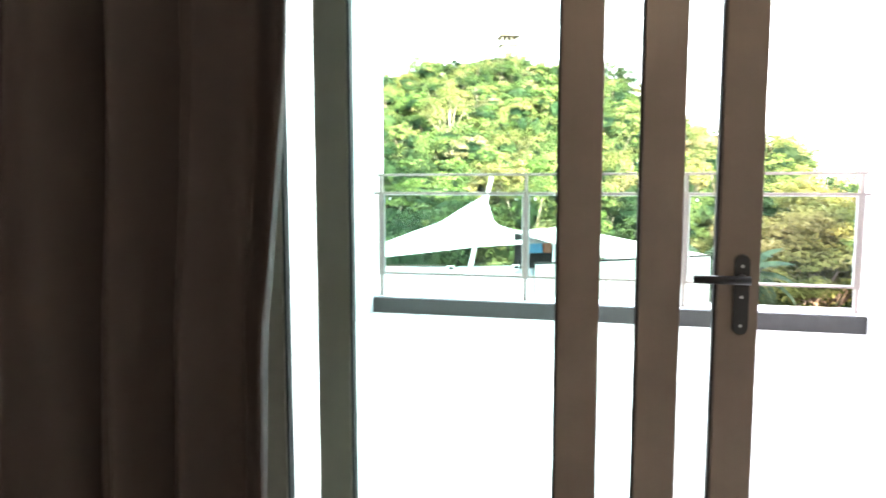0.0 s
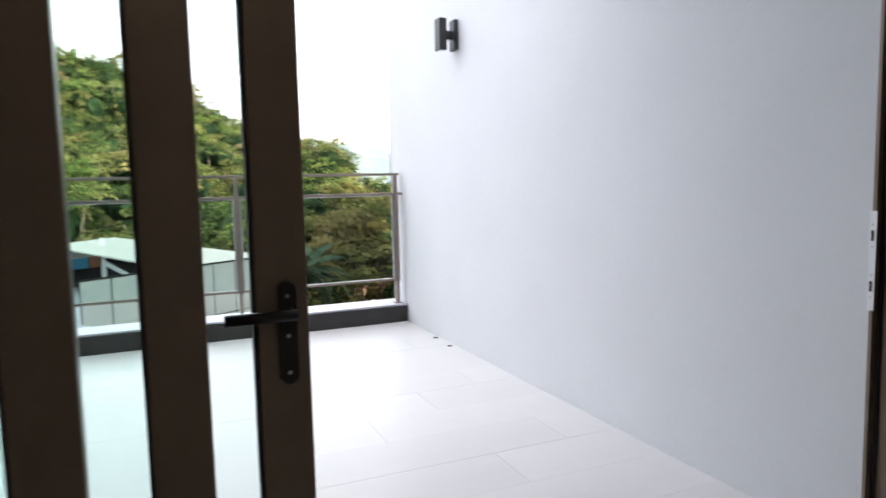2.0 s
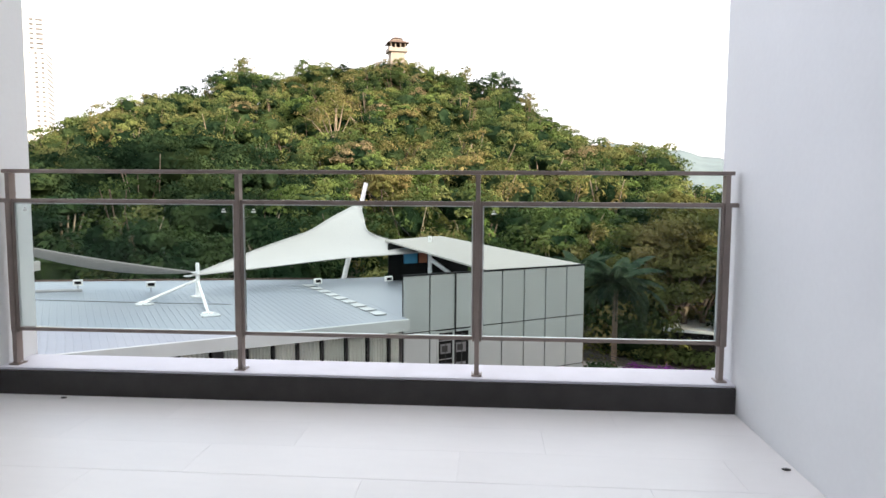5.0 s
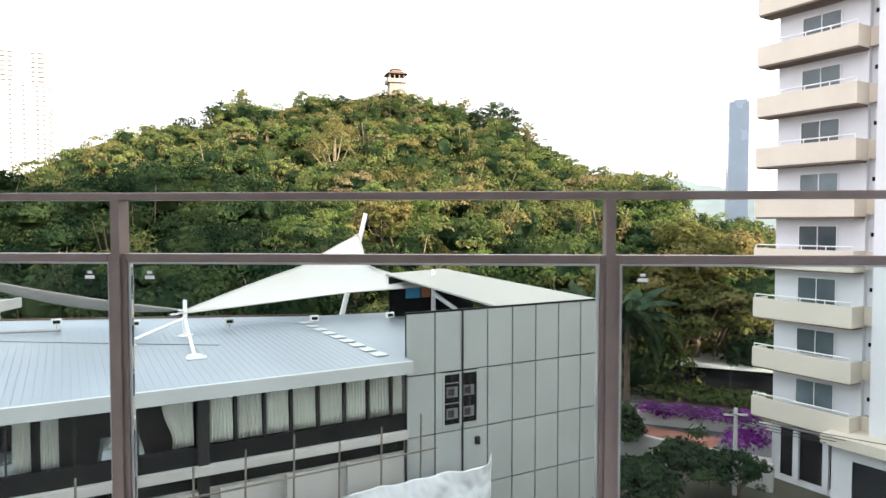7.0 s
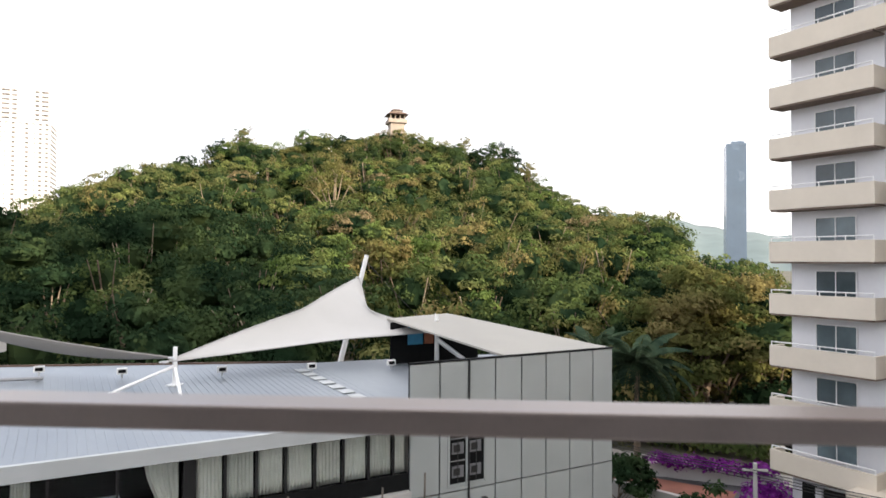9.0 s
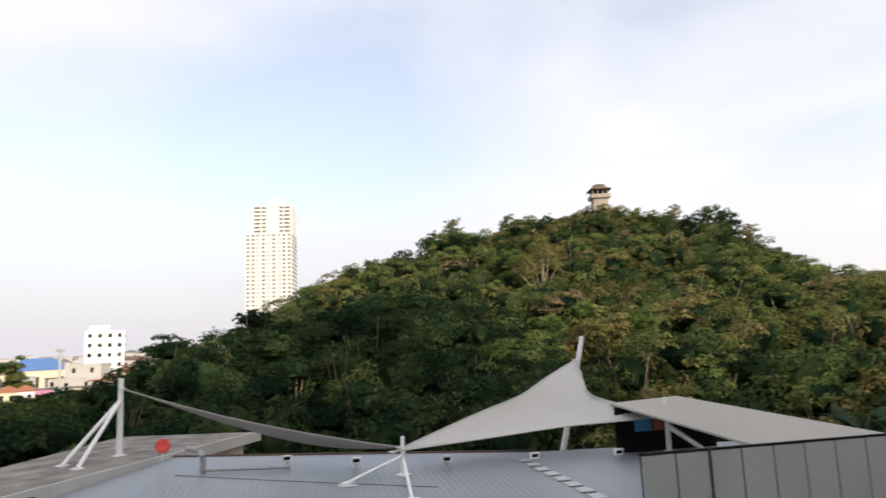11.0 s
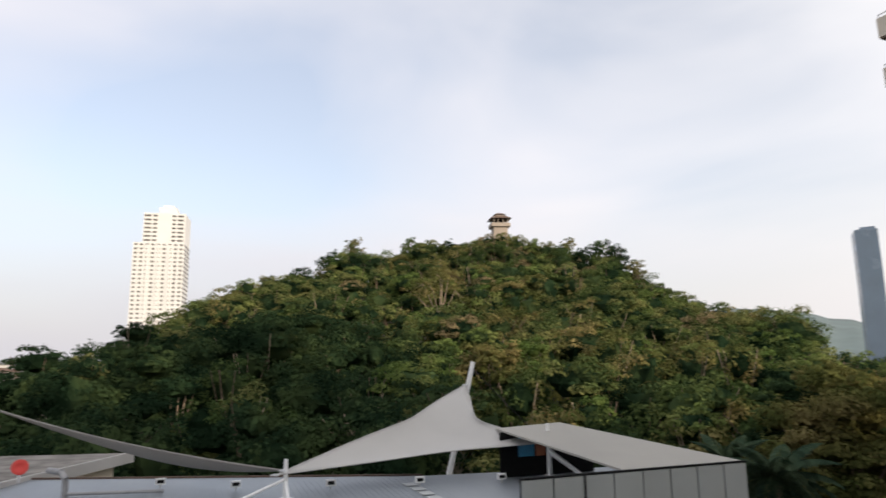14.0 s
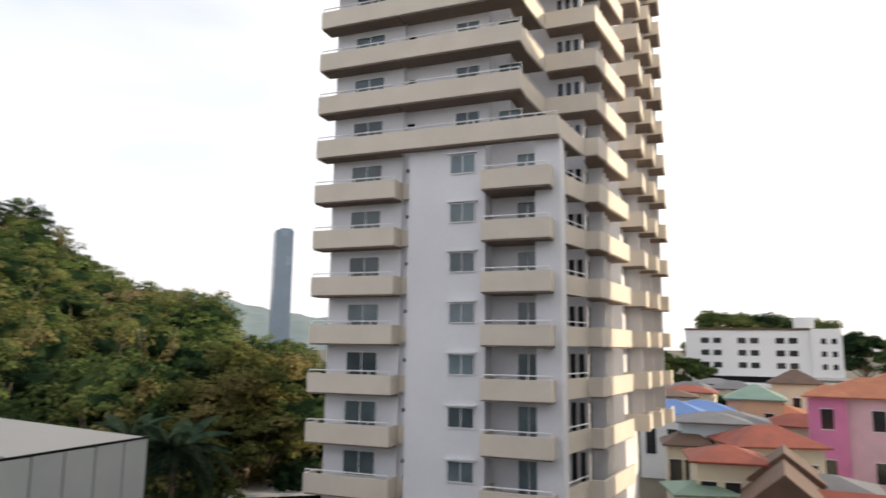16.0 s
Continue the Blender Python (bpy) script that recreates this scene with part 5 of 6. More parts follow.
def apartment_block():
    a = empty("apartment_building", AP, "tall white apartment building with cream balconies", "building")
    # unseen upper floors; height chosen to shade the hill's left front
    TOP = Z0 + 22 * FH
    part("wall", boxes((0.55, 5.2, 1.15, 13.0, G, TOP)), M_APTWALL, a)
    part("wall", boxes((5.202, 5.9, 1.45, 13.0, G, TOP)), M_APTWALL, a)
    part("wall", boxes((5.902, 10.45, 0.55, 13.0, G, Z0 + 8 * FH)), M_APTWALL, a)
    part("wall", boxes((5.902, 10.45, 1.3, 13.0, Z0 + 8 * FH + 0.002, TOP)), M_APTWALL, a)
    part("wall", boxes((10.452, 13.2, 1.75, 13.0, G, Z0 + 8 * FH + 1.0)), M_APTWALL, a)
    part("wall", boxes((10.452, 11.6, 1.75, 13.0, Z0 + 8 * FH + 1.002, TOP)), M_APTWALL, a)
    part("wall", boxes((13.203, 15.0, 5.8, 13.0, G, Z0 + 8 * FH + 1.0)), M_APTWALL, a)
    part("wall", boxes((11.602, 15.0, 5.8, 13.0, Z0 + 8 * FH + 1.002, TOP)), M_APTWALL, a)
    part("corner_pier", boxes((13.2, 14.55, 0.55, 1.9, G, Z0 + 8 * FH)), M_APTWALL, a)
    part("roof", boxes((0.3, 13.4, 1.0, 13.2, TOP + 0.001, TOP + 0.35)), M_PALECON, a)
    for k in range(0, 22):
        z = Z0 + k * FH
        if z < -10.2:
            continue
        low = k < 8
        # wing over the lane
        balcony(a, 0.0, 5.25, 0.0, 1.148, z)
        apartment_window(1.9, 3.85, 1.13, z + 0.95, z + 2.25, a)
        part("vent_slot", boxes((5.35, 5.8, 1.40, 1.449, z + 1.75, z + 1.95)), M_DARK, a)
        if low:
            part("string_band", boxes((5.26, 5.9, 1.10, 1.448, z + 0.1, z + 1.0)), M_APTBAL, a)
            apartment_window(8.45, 9.85, 0.53, z + 1.2, z + 2.2, a)
            part("hood", boxes((8.3, 10.0, 0.30, 0.549, z + 2.28, z + 2.36)), M_APTWALL, a)
            balcony(a, 10.46, 14.2, -0.35, 1.748, z)
            w = apartment_window(11.95, 13.1, 1.73, z + 0.2, z + 2.3, a)
        else:
            x1 = 14.6 if k == 8 else 12.6
            balcony(a, 5.252, x1, 0.0, 1.298 if x1 < 13 else 0.548, z)
            apartment_window(8.45, 9.85, 1.28, z + 1.2, z + 2.2, a)
            apartment_window(10.9, 12.2, 1.73, z + 0.3, z + 2.2, a)
        # side facade: a recessed loggia, then a deep bay that splays outwards
        if low:
            lg = part("loggia_parapet", prism([(14.42, 1.92), (14.56, 1.92), (15.2, 4.59), (15.06, 4.59)], z, z + 1.05), M_APTBAL, a)
            part("floor_slab", prism([(13.21, 1.92), (14.41, 1.92), (15.05, 4.59), (13.21, 4.59)], z + 0.02, z + 0.16), M_SOFFIT, lg)
            part("handrail", rods(((14.5, 1.95, z + 1.3), (15.12, 4.55, z + 1.3), 0.035, 0.035, 6), ((14.8, 3.2, z + 1.05), (14.8, 3.2, z + 1.3), 0.03, 0.03, 6)), M_WHITE, lg)
            for y0 in (2.3, 3.5):
                part("window", boxes((13.203, 13.24, y0, y0 + 0.85, z + 0.2, z + 2.3)), M_DARKGLASS, a)
            part("divider", boxes((13.203, 14.4, 3.3, 3.42, z + 0.161, z + FH + 0.01)), M_APTWALL, a)
            bx = 15.21
        elif k > 8:
            lg = part("loggia_parapet", prism([(12.46, 1.3), (12.6, 1.3), (12.95, 4.59), (12.81, 4.59)], z, z + 1.05), M_APTBAL, a)
            part("floor_slab", prism([(11.61, 1.31), (12.45, 1.31), (12.8, 4.59), (11.61, 4.59)], z + 0.02, z + 0.16), M_SOFFIT, lg)
            part("handrail", rods(((12.53, 1.3, z + 1.25), (12.88, 4.55, z + 1.25), 0.035, 0.035, 6)), M_WHITE, lg)
            part("window", boxes((11.603, 11.64, 2.0, 4.2, z + 0.2, z + 2.3)), M_DARKGLASS, a)
            bx = 12.96
        else:
            lg = part("loggia_parapet", prism([(14.46, 0.56), (14.6, 0.56), (15.2, 4.59), (15.06, 4.59)], z, z + 1.05), M_APTBAL, a)
            part("floor_slab", prism([(13.21, 0.56), (14.45, 0.56), (15.05, 4.59), (13.21, 4.59)], z + 0.02, z + 0.16), M_SOFFIT, lg)
            bx = 15.21
        by = part("bay_parapet", prism([(bx, 4.6), (16.0, 4.6), (17.0, 11.0), (16.86, 11.0), (15.87, 4.74), (bx, 4.74)], z, z + 1.05), M_APTBAL, a)
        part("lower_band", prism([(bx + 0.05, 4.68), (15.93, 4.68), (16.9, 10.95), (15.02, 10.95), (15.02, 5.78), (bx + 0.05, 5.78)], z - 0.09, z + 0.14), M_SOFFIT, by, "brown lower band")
        for x in (13.5, 14.0, 14.5):
            part("window", boxes((x, x + 0.3, 5.76, 5.798, z + 0.7, z + 2.3)), M_DARKGLASS, a)
        for y0 in (6.2, 7.6, 9.0):
            part("window", boxes((15.002, 15.04, y0, y0 + 0.7, z + 0.3, z + 2.3)), M_DARKGLASS, a)
            part("fin_wall", boxes((15.002, 15.9, y0 + 0.95, y0 + 1.07, z + 0.141, z + FH - 0.1)), M_APTWALL, a)
    # stepped rear wing that catches the sun
    part("wall", boxes((13.25, 16.2, 13.3, 22.0, G, TOP - FH)), M_APTWALL, a)
    for k in range(2, 21):
        z = Z0 + k * FH
        for i in range(3):
            x0 = 16.3 + 0.6 * i
            y0 = 13.4 + 2.9 * i
            b = part("balcony", boxes((x0 - 0.1, x0 + 1.5, y0, y0 + 0.14, z, z + 1.05), (x0 + 1.36, x0 + 1.5, y0 + 0.1402, y0 + 2.6, z, z + 1.05)), M_APTBAL, a)
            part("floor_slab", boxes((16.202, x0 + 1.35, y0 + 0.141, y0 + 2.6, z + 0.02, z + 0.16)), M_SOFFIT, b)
            part("fin_wall", boxes((16.202, x0 + 0.9, y0 + 2.45, y0 + 2.6, z + 0.161, z + FH + 0.02)), M_APTWALL, b)
    # podium
    # near-black sheet on the wall draws the shade of an open bay
    op = part("ground_floor_bay_shade", boxes((1.1, 4.5, 1.10, 1.149, -12.6, -10.0)), M_DARK, a, "near-black sheet drawing a shaded ground floor bay")
    for x in (1.9, 3.5):
        part("column", boxes((x, x + 0.3, 0.9, 1.099, -12.6, -10.0)), M_APTWALL, op)
    part("podium_wall", boxes((4.6, 14.5, -0.3, 1.1, G, -9.6)), M_APTWALL, a)
    pw = part("podium_window", boxes((5.6, 11.0, -0.36, -0.301, -12.2, -10.3)), M_DARKGLASS, a, "large dark podium window")
    for i in range(4):
        part("frame", boxes((5.6 + i * 1.8 - 0.03, 5.6 + i * 1.8 + 0.03, -0.4, -0.361, -12.2, -10.3)), M_WHITE, pw)
    part("podium_eave", boxes((4.4, 14.7, -1.0, 1.1, -9.598, -9.1)), M_APTBAL, a)


apartment_block()

# ---- far towers ----


def tower(name, b, d, w, depth, z1, turn, mat, rows, cols, label, wmat, crown=None, wx=0.5, wz=0.45):
    x, y = polar(b, d)
    t = empty(name, pose(x, y, G, 0, 0, turn), label, "building")
    h = z1 - G
    part("wall", boxes((-w / 2, w / 2, -depth / 2, depth / 2, 0, h)), mat, t)
    fh = h / rows
    cw, cd = w / cols, depth / max(1, cols - 1)
    nd = max(1, cols - 1)
    for side in range(2):
        for r in range(rows):
            bm = bmesh.new()
            for c in range(cols if side == 0 else nd):
                z0 = r * fh + fh * 0.3
                if side == 0:
                    x0 = -w / 2 + cw * (c + 0.5 - wx / 2)
                    box(bm, x0, x0 + cw * wx, -depth / 2 - 0.3, -depth / 2 - 0.01, z0, z0 + fh * wz)
                else:
                    y0 = -depth / 2 + cd * (c + 0.5 - wx / 2)
                    box(bm, w / 2 + 0.01, w / 2 + 0.3, y0, y0 + cd * wx, z0, z0 + fh * wz)
            part("glazing_strip", bm, wmat, t)["kind"] = "stuff"
    if crown:
        for (cx, cy, cw2, cd2, ch) in crown:
            part("roof_block", boxes((cx - cw2 / 2, cx + cw2 / 2, cy - cd2 / 2, cy + cd2 / 2, h + 0.01, h + ch)), mat, t)
    return t


M_TWIN = material("tower_window", (0.13, 0.125, 0.125), 0.3, vary=0.2, scale=0.1, bump=0)
M_HWIN = material("hotel_window", (0.12, 0.085, 0.07), 0.3, vary=0.2, scale=0.1, bump=0)
wt = tower("white_tower", -36.4, 640, 42, 32, 112, 26, M_TOWER, 33, 9, "tall white residential tower with a stepped crown", M_TWIN, ((3.5, 0.5, 35, 31, 27), (4.5, 0, 15, 13, 34), (4.5, 0, 9, 8, 36.5)), 0.5, 0.42)
for r in range(7):
    z0 = 112 - G + 1.4 + r * 3.7
    part("glazing_strip", boxes((-13, -7.5, -15.3, -15.01, z0, z0 + 1.6), (-6, -2.5, -15.3, -15.01, z0, z0 + 1.6), (10, 13, -15.3, -15.01, z0, z0 + 1.6), (14.5, 19.5, -15.3, -15.01, z0, z0 + 1.6)), M_TWIN, wt)["kind"] = "stuff"
for x0 in (-9, 0, 9, 16):
    part("wall_fin", boxes((x0 - 0.7, x0 + 0.7, -17.2, -16.31, 0, 110 - G)), M_TOWER, wt)
tower("tan_hotel_tower", -69.3, 700, 30, 40, 69, 68, M_HOTEL, 20, 6, "tan hotel tower with vertical window strips", M_HWIN, ((0, 0, 12, 14, 2.5),), 0.55, 0.62)
tower("tan_hotel_wing", -71.35, 695, 21, 40, 58, 68, M_HOTEL, 17, 5, "stepped tan hotel wing", M_HWIN, None, 0.66, 0.62)
tower("tan_hotel_low_wing", -72.75, 690, 14, 40, 47, 68, M_HOTEL, 14, 3, "lowest step of the tan hotel", M_HWIN, None, 0.66, 0.62)
tower("slab_hotel", -59.9, 900, 70, 22, 47, 55, M_TOWER, 13, 18, "wide white slab hotel far off", M_TWIN, ((-10, 0, 30, 16, 3),), 0.6, 0.4)
tower("far_block", -65.4, 900, 20, 18, 34, 60, M_HOTEL, 12, 5, "far grey brown block", M_TWIN, None, 0.5, 0.5)
tower("white_office", -48.9, 300, 14, 11, 13.5, 48, M_WHITE, 7, 4, "white office building with dark glazed side", M_DARKGLASS, ((-2, 0, 7, 7, 2.2),), 0.4, 0.4)
tower("blue_glass_tower", 19.9, 720, 18, 30, 119, -14, M_BLUETOWER, 40, 6, "slender blue grey glass tower", M_BLUETOWER, ((2, 0, 12, 20, 3),), 0.8, 0.6)

# far ridge, distance haze put into its base colour
vs, qs = [], []
for j, (d, hh) in enumerate(((1500, 0), (1900, 0.6), (2300, 1.0), (3000, 0.2))):
    for i in range(41):
        b = 2 + 30 * i / 40
        e = np.interp(b, (2, 6, 9, 11.5, 15.8, 19.2, 23.2, 32), (0.03, 0.062, 0.073, 0.073, 0.061, 0.047, 0.038, 0.03))
        x, y = polar(b, d)
        vs.append((x, y, G + hh * (e * 2300 + 14) + 4 * math.sin(i * 1.7 + j)))
for j in range(3):
    for i in range(40):
        k = j * 41 + i
        qs.append((k, k + 41, k + 42, k + 1))
tagged(new("far_ridge", raw_mesh("far_ridge", vs, qs, [M_FARHILL])), "wooded ridge far off with haze put into its blue green", "hill", kind="structure")


# ---- houses ----
def house(x, y, w, d, h, turn, wall, roof, label, style="hip", rise=1.6, zg=G, wins=3, name="house", storeys=1):
    t = empty(name, pose(x, y, zg, 0, 0, turn), label, "house", "town houses")
    part("wall", boxes((-w / 2, w / 2, -d / 2, d / 2, 0, h)), wall, t)
    o = 0.5
    bm = bmesh.new()
    if style == "flat":
        box(bm, -w / 2 - 0.15, w / 2 + 0.15, -d / 2 - 0.15, d / 2 + 0.15, h + 0.005, h + 0.35)
    else:
        r = (w - d) / 2 if style == "hip" else w / 2 + o
        r = max(r, 0.3)
        base = [bm.verts.new(c) for c in ((-w / 2 - o, -d / 2 - o, h + 0.01), (w / 2 + o, -d / 2 - o, h + 0.01), (w / 2 + o, d / 2 + o, h + 0.01), (-w / 2 - o, d / 2 + o, h + 0.01))]
        eave = [bm.verts.new(v.co + Vector((0, 0, 0.15))) for v in base]
        ridge = [bm.verts.new((-r, 0, h + rise)), bm.verts.new((r, 0, h + rise))]
        bm.faces.new(base[::-1])
        for i in range(4):
            bm.faces.new((base[i], base[(i + 1) % 4], eave[(i + 1) % 4], eave[i]))
        bm.faces.new((eave[0], eave[1], ridge[1], ridge[0]))
        bm.faces.new((eave[2], eave[3], ridge[0], ridge[1]))
        bm.faces.new((eave[1], eave[2], ridge[1]))
        bm.faces.new((eave[3], eave[0], ridge[0]))
    part("roof", bm, roof, t)
    fh = h / storeys
    for s in range(storeys):
        for i in range(wins):
            x0 = -w / 2 + w * (i + 0.5) / wins
            win = part("window", boxes((x0 - 0.55, x0 + 0.55, -d / 2 - 0.05, -d / 2 - 0.002, s * fh + fh * 0.38, s * fh + fh * 0.78)), M_DARKGLASS, t)
            part("frame", boxes((x0 - 0.62, x0 + 0.62, -d / 2 - 0.09, -d / 2 - 0.051, s * fh + fh * 0.38 - 0.08, s * fh + fh * 0.38), (x0 - 0.62, x0 + 0.62, -d / 2 - 0.09, -d / 2 - 0.051, s * fh + fh * 0.78, s * fh + fh * 0.78 + 0.07)), M_WHITE, win)
        if d > 5:
            for i in range(2):
                y0 = -d / 2 + d * (i + 0.5) / 2
                part("window", boxes((-w / 2 - 0.05, -w / 2 - 0.002, y0 - 0.5, y0 + 0.5, s * fh + fh * 0.38, s * fh + fh * 0.78)), M_DARKGLASS, t)
    return t


def house_at(b, d, *args, **kw):
    x, y = polar(b, d)
    return house(x, y, *args, **kw)


def house_east(b, d, w, dp, h, *args, **kw):
    return house_at(b, d, w, dp, h + 2.4, *args, **kw)


# to the east beyond the apartment block
house_east(66.7, 82, 11, 8, 7.4, -66, M_PALEPINK, M_ORANGE, "pale pink two storey house with an orange tiled roof", storeys=2, rise=2.0)
house_east(63.6, 80, 3.4, 5, 7.4, -66, M_PINK, M_ORANGE, "bright pink house wing with an orange tiled roof", storeys=2, rise=1.2, wins=1)
house_east(58.7, 105, 7, 6.5, 5.2, -60, M_PEACH, M_GREENROOF, "peach house with a green sheet roof", rise=2.0, wins=2)
house_east(59.4, 68, 7.4, 5.6, 3.7, -36, M_CREAM, M_RED, "cream house with a red tiled roof", rise=1.7)
house_east(60.6, 52, 6, 4.8, 1.7, 30, M_CREAM, M_BROWN, "house under a broad brown tiled gable roof", style="gable", rise=2.6)
house_east(60.6, 58, 4, 4.2, 2.5, 30, M_CREAM, M_BROWN, "rear wing under a brown tiled gable roof", style="gable", rise=2.2)
house_east(66.2, 54, 8, 6, 1.2, -60, M_CREAM, M_RED, "low house with a dull red roof", style="gable", rise=1.5)
house_east(54.8, 98, 8, 6, 3.8, -55, M_CREAM, M_BLUEROOF, "low house with a bright blue sheet roof", rise=1.4)
house_east(55.6, 72, 6, 5, 5.0, -50, M_PALEBLUE, M_GREYROOF, "pale blue narrow house", rise=1.0, wins=2)
house_east(53.8, 70, 4, 4, 3.0, -48, M_CREAM, M_BROWN, "small cream house with a brown roof", rise=1.4)
house_east(56.6, 58, 5, 5, 3.6, -48, M_CREAM, M_RED, "small house with a red sheet roof", rise=1.1)
house_east(61.5, 120, 7, 6, 6.8, -60, M_CREAM, M_BROWN, "house with a dark maroon tiled roof", rise=2.2)
house_east(65.0, 128, 20, 10, 7.0, -64, M_WHITE, M_GREYROOF, "long white two storey house", style="flat", storeys=2, wins=6)
house_east(68.2, 96, 9, 8, 7.6, -66, M_CREAM, M_ORANGE, "house with an orange red tiled roof", storeys=2, rise=2.4)
house_east(57.0, 84, 7, 7, 4.0, -56, M_CREAM, M_GREYROOF, "low house under a dark sheet roof", rise=1.2)
house_east(63.5, 58, 6, 6, 1.9, -58, M_WHITE, M_GREYROOF, "low white house under a grey roof", rise=1.2)
house_east(54.6, 56, 4, 4, 1.4, -40, M_CREAM, M_GREENROOF, "low shed with a moss green roof", rise=0.8)
house_east(52.6, 84, 7, 6, 4.6, -52, M_WHITE, M_BLUEROOF, "white house with a slate blue roof", rise=1.6)


RE = random.Random(9)
for i in range(22):
    house_at(52 + 17 * RE.random(), 88 + 80 * RE.random(), RE.uniform(5, 9), RE.uniform(5, 7), RE.uniform(4.5, 7.5), RE.uniform(-80, -30), RE.choice((M_CREAM, M_WHITE, M_PALEBLUE, M_CREAM)), RE.choice((M_GREYROOF, M_BROWN, M_RED, M_ORANGE, M_GREYROOF)), "small low house among crowded roofs", rise=RE.uniform(1, 2), wins=2)


def white_hotel():
    x, y = polar(59.2, 205)
    t = empty("white_hotel", pose(x, y, G, 0, 0, -59), "broad white four storey hotel with strip windows", "building")
    part("wall", boxes((-19, 12, -6, 6, 0, 19.5)), M_WHITE, t)
    part("wall", boxes((12.01, 19, -7, 7, 0, 19.9)), M_WHITE, t)
    part("stair_tower", boxes((8.5, 13.0, -5, 5, 20.2, 23.0)), M_WHITE, t)
    part("roof", boxes((-19.2, 12.0, -6.2, 6.2, 19.51, 20.1)), M_BROWN, t)
    for r in range(3):
        for i in range(9):
            if i in (0, 3, 6):
                continue
            x0 = -18 + i * 3.1
            part("window", boxes((x0, x0 + 2.1, -6.08, -6.002, 9.4 + r * 3.3, 10.9 + r * 3.3)), M_DARKGLASS, t)
        part("window", boxes((14.2, 15.4, -7.08, -7.002, 9.4 + r * 3.3, 10.8 + r * 3.3)), M_DARKGLASS, t)
        part("window", boxes((16.6, 17.8, -7.08, -7.002, 9.4 + r * 3.3, 10.8 + r * 3.3)), M_DARKGLASS, t)
    part("gallery", boxes((-16, 11, -6.1, -6.003, 5.6, 7.2)), M_DARK, t)
    part("canopy", boxes((-20, 13, -9, -6.15, 4.4, 5.2)), M_WHITE, t)


white_hotel()
for i, (b, d, h, r) in enumerate(((53.2, 190, 12, 8), (54.4, 150, 7, 4.5), (57.0, 250, 27, 13), (60.0, 255, 27, 12), (62.5, 250, 24, 11), (66.0, 235, 20, 9), (68.5, 225, 17, 8), (55.5, 135, 6, 4), (60.5, 95, 5, 3), (64.5, 105, 6, 3.2))):
    tree(*polar(b, d), h, r, M_LEAF2 if i % 2 else M_LEAF, 300 + i, "green tree among the houses", density=16 if d > 180 else 34, size=0.6 if d > 180 else 0.35)

# to the west: shop rows and far roofs
cols = (M_CREAM, M_WHITE, M_PINK, M_PALEBLUE, M_CREAM, M_PEACH, M_WHITE)
for i in range(7):
    house_at(-55.0 + i * 1.05, 215, 4.6, 9, 7.6, 51, cols[i], M_ORANGE if i < 2 else M_GREYROOF, "terraced shop house in a row with a coloured front", style="hip" if i < 2 else "flat", storeys=2, wins=2, rise=1.6)
RT = random.Random(5)
for i in range(185):
    b = -77 + 36 * RT.random()
    d = 240 + 420 * RT.random()
    if -37.9 < b:
        continue
    w = RT.choice((5, 7, 9, 12, 18))
    h = (d * 0.019 + 8) * (0.62 + 0.5 * RT.random())
    house_at(b, d, w, 10, h, -b + RT.uniform(-25, 25), RT.choice((M_FARWALL, M_CREAM, M_FARWALL, M_PALECON, M_FARWALL, M_PALEBLUE)), RT.choice((M_GREYROOF, M_BROWN, M_PALECON, M_PALECON, M_GREYROOF, M_RED)), "distant low town house seen over the trees", style=RT.choice(("flat", "flat", "hip")), storeys=max(1, min(3, int(h / 4))), wins=2, rise=2)
house_at(-53.2, 330, 26, 16, 12, 52, M_CREAM, M_BLUEROOF, "wide hall with a blue roof", rise=5)
house_at(-47.2, 260, 12, 10, 9, 46, M_WHITE, M_RED, "white house with a red roof at the foot of the hill", rise=3)
for i, (b, d, h, r, m) in enumerate(((-72, 62, 13.2, 6.5, M_LEAF2), (-69.2, 66, 13.8, 5.5, M_LEAF2), (-66.5, 80, 9.6, 5.5, M_LEAF4), (-63.5, 95, 10.6, 6, M_LEAF4), (-61, 108, 13.2, 6.5, M_LEAF4), (-58.6, 100, 12.2, 5.5, M_LEAF), (-56.2, 96, 9.6, 5.0, M_LEAF), (-53.8, 92, 7.2, 4.2, M_LEAF2), (-64.5, 70, 9, 4.5, M_LEAF2), (-60.0, 76, 8.6, 4.4, M_LEAF), (-56.8, 72, 7.6, 4.0, M_LEAF2), (-75, 70, 13.5, 6, M_LEAF2), (-62.2, 62, 6.6, 3.4, M_LEAF2), (-51.6, 84, 7.6, 4.2, M_LEAF2), (-67.8, 56, 8.5, 4.0, M_LEAF), (-50, 110, 8.5, 5, M_LEAF), (-58, 140, 10.5, 6, M_LEAF4), (-65, 135, 12.5, 6, M_LEAF), (-54.5, 150, 8.0, 5, M_LEAF4))):
    tree(*polar(b, d), h, r, m, 100 + i, "leafy green tree in the park", density=48, size=0.3, zg=G)
palm(*polar(-57.6, 66), 6.2, 14, 2.6, 41, zg=G)
palm(*polar(-63.6, 58), 5.6, 14, 2.6, 42, zg=G)
for i in range(16):
    tree(*polar(-74 + 2.0 * i + RT.uniform(-1, 1), RT.uniform(230, 420)), RT.uniform(11, 17), RT.uniform(4, 7), M_LEAF2 if i % 3 else M_LEAF, 500 + i, "dark green tree between the far town roofs", density=18, size=0.55, zg=G)
lp = empty("light_pole", pose(*polar(-51.9, 120), G), "tall pale floodlight pole", "pole")
part("pole", rods(((0, 0, 0), (0, 0, 16.4), 0.28, 0.2, 10)), M_PALECON, lp)
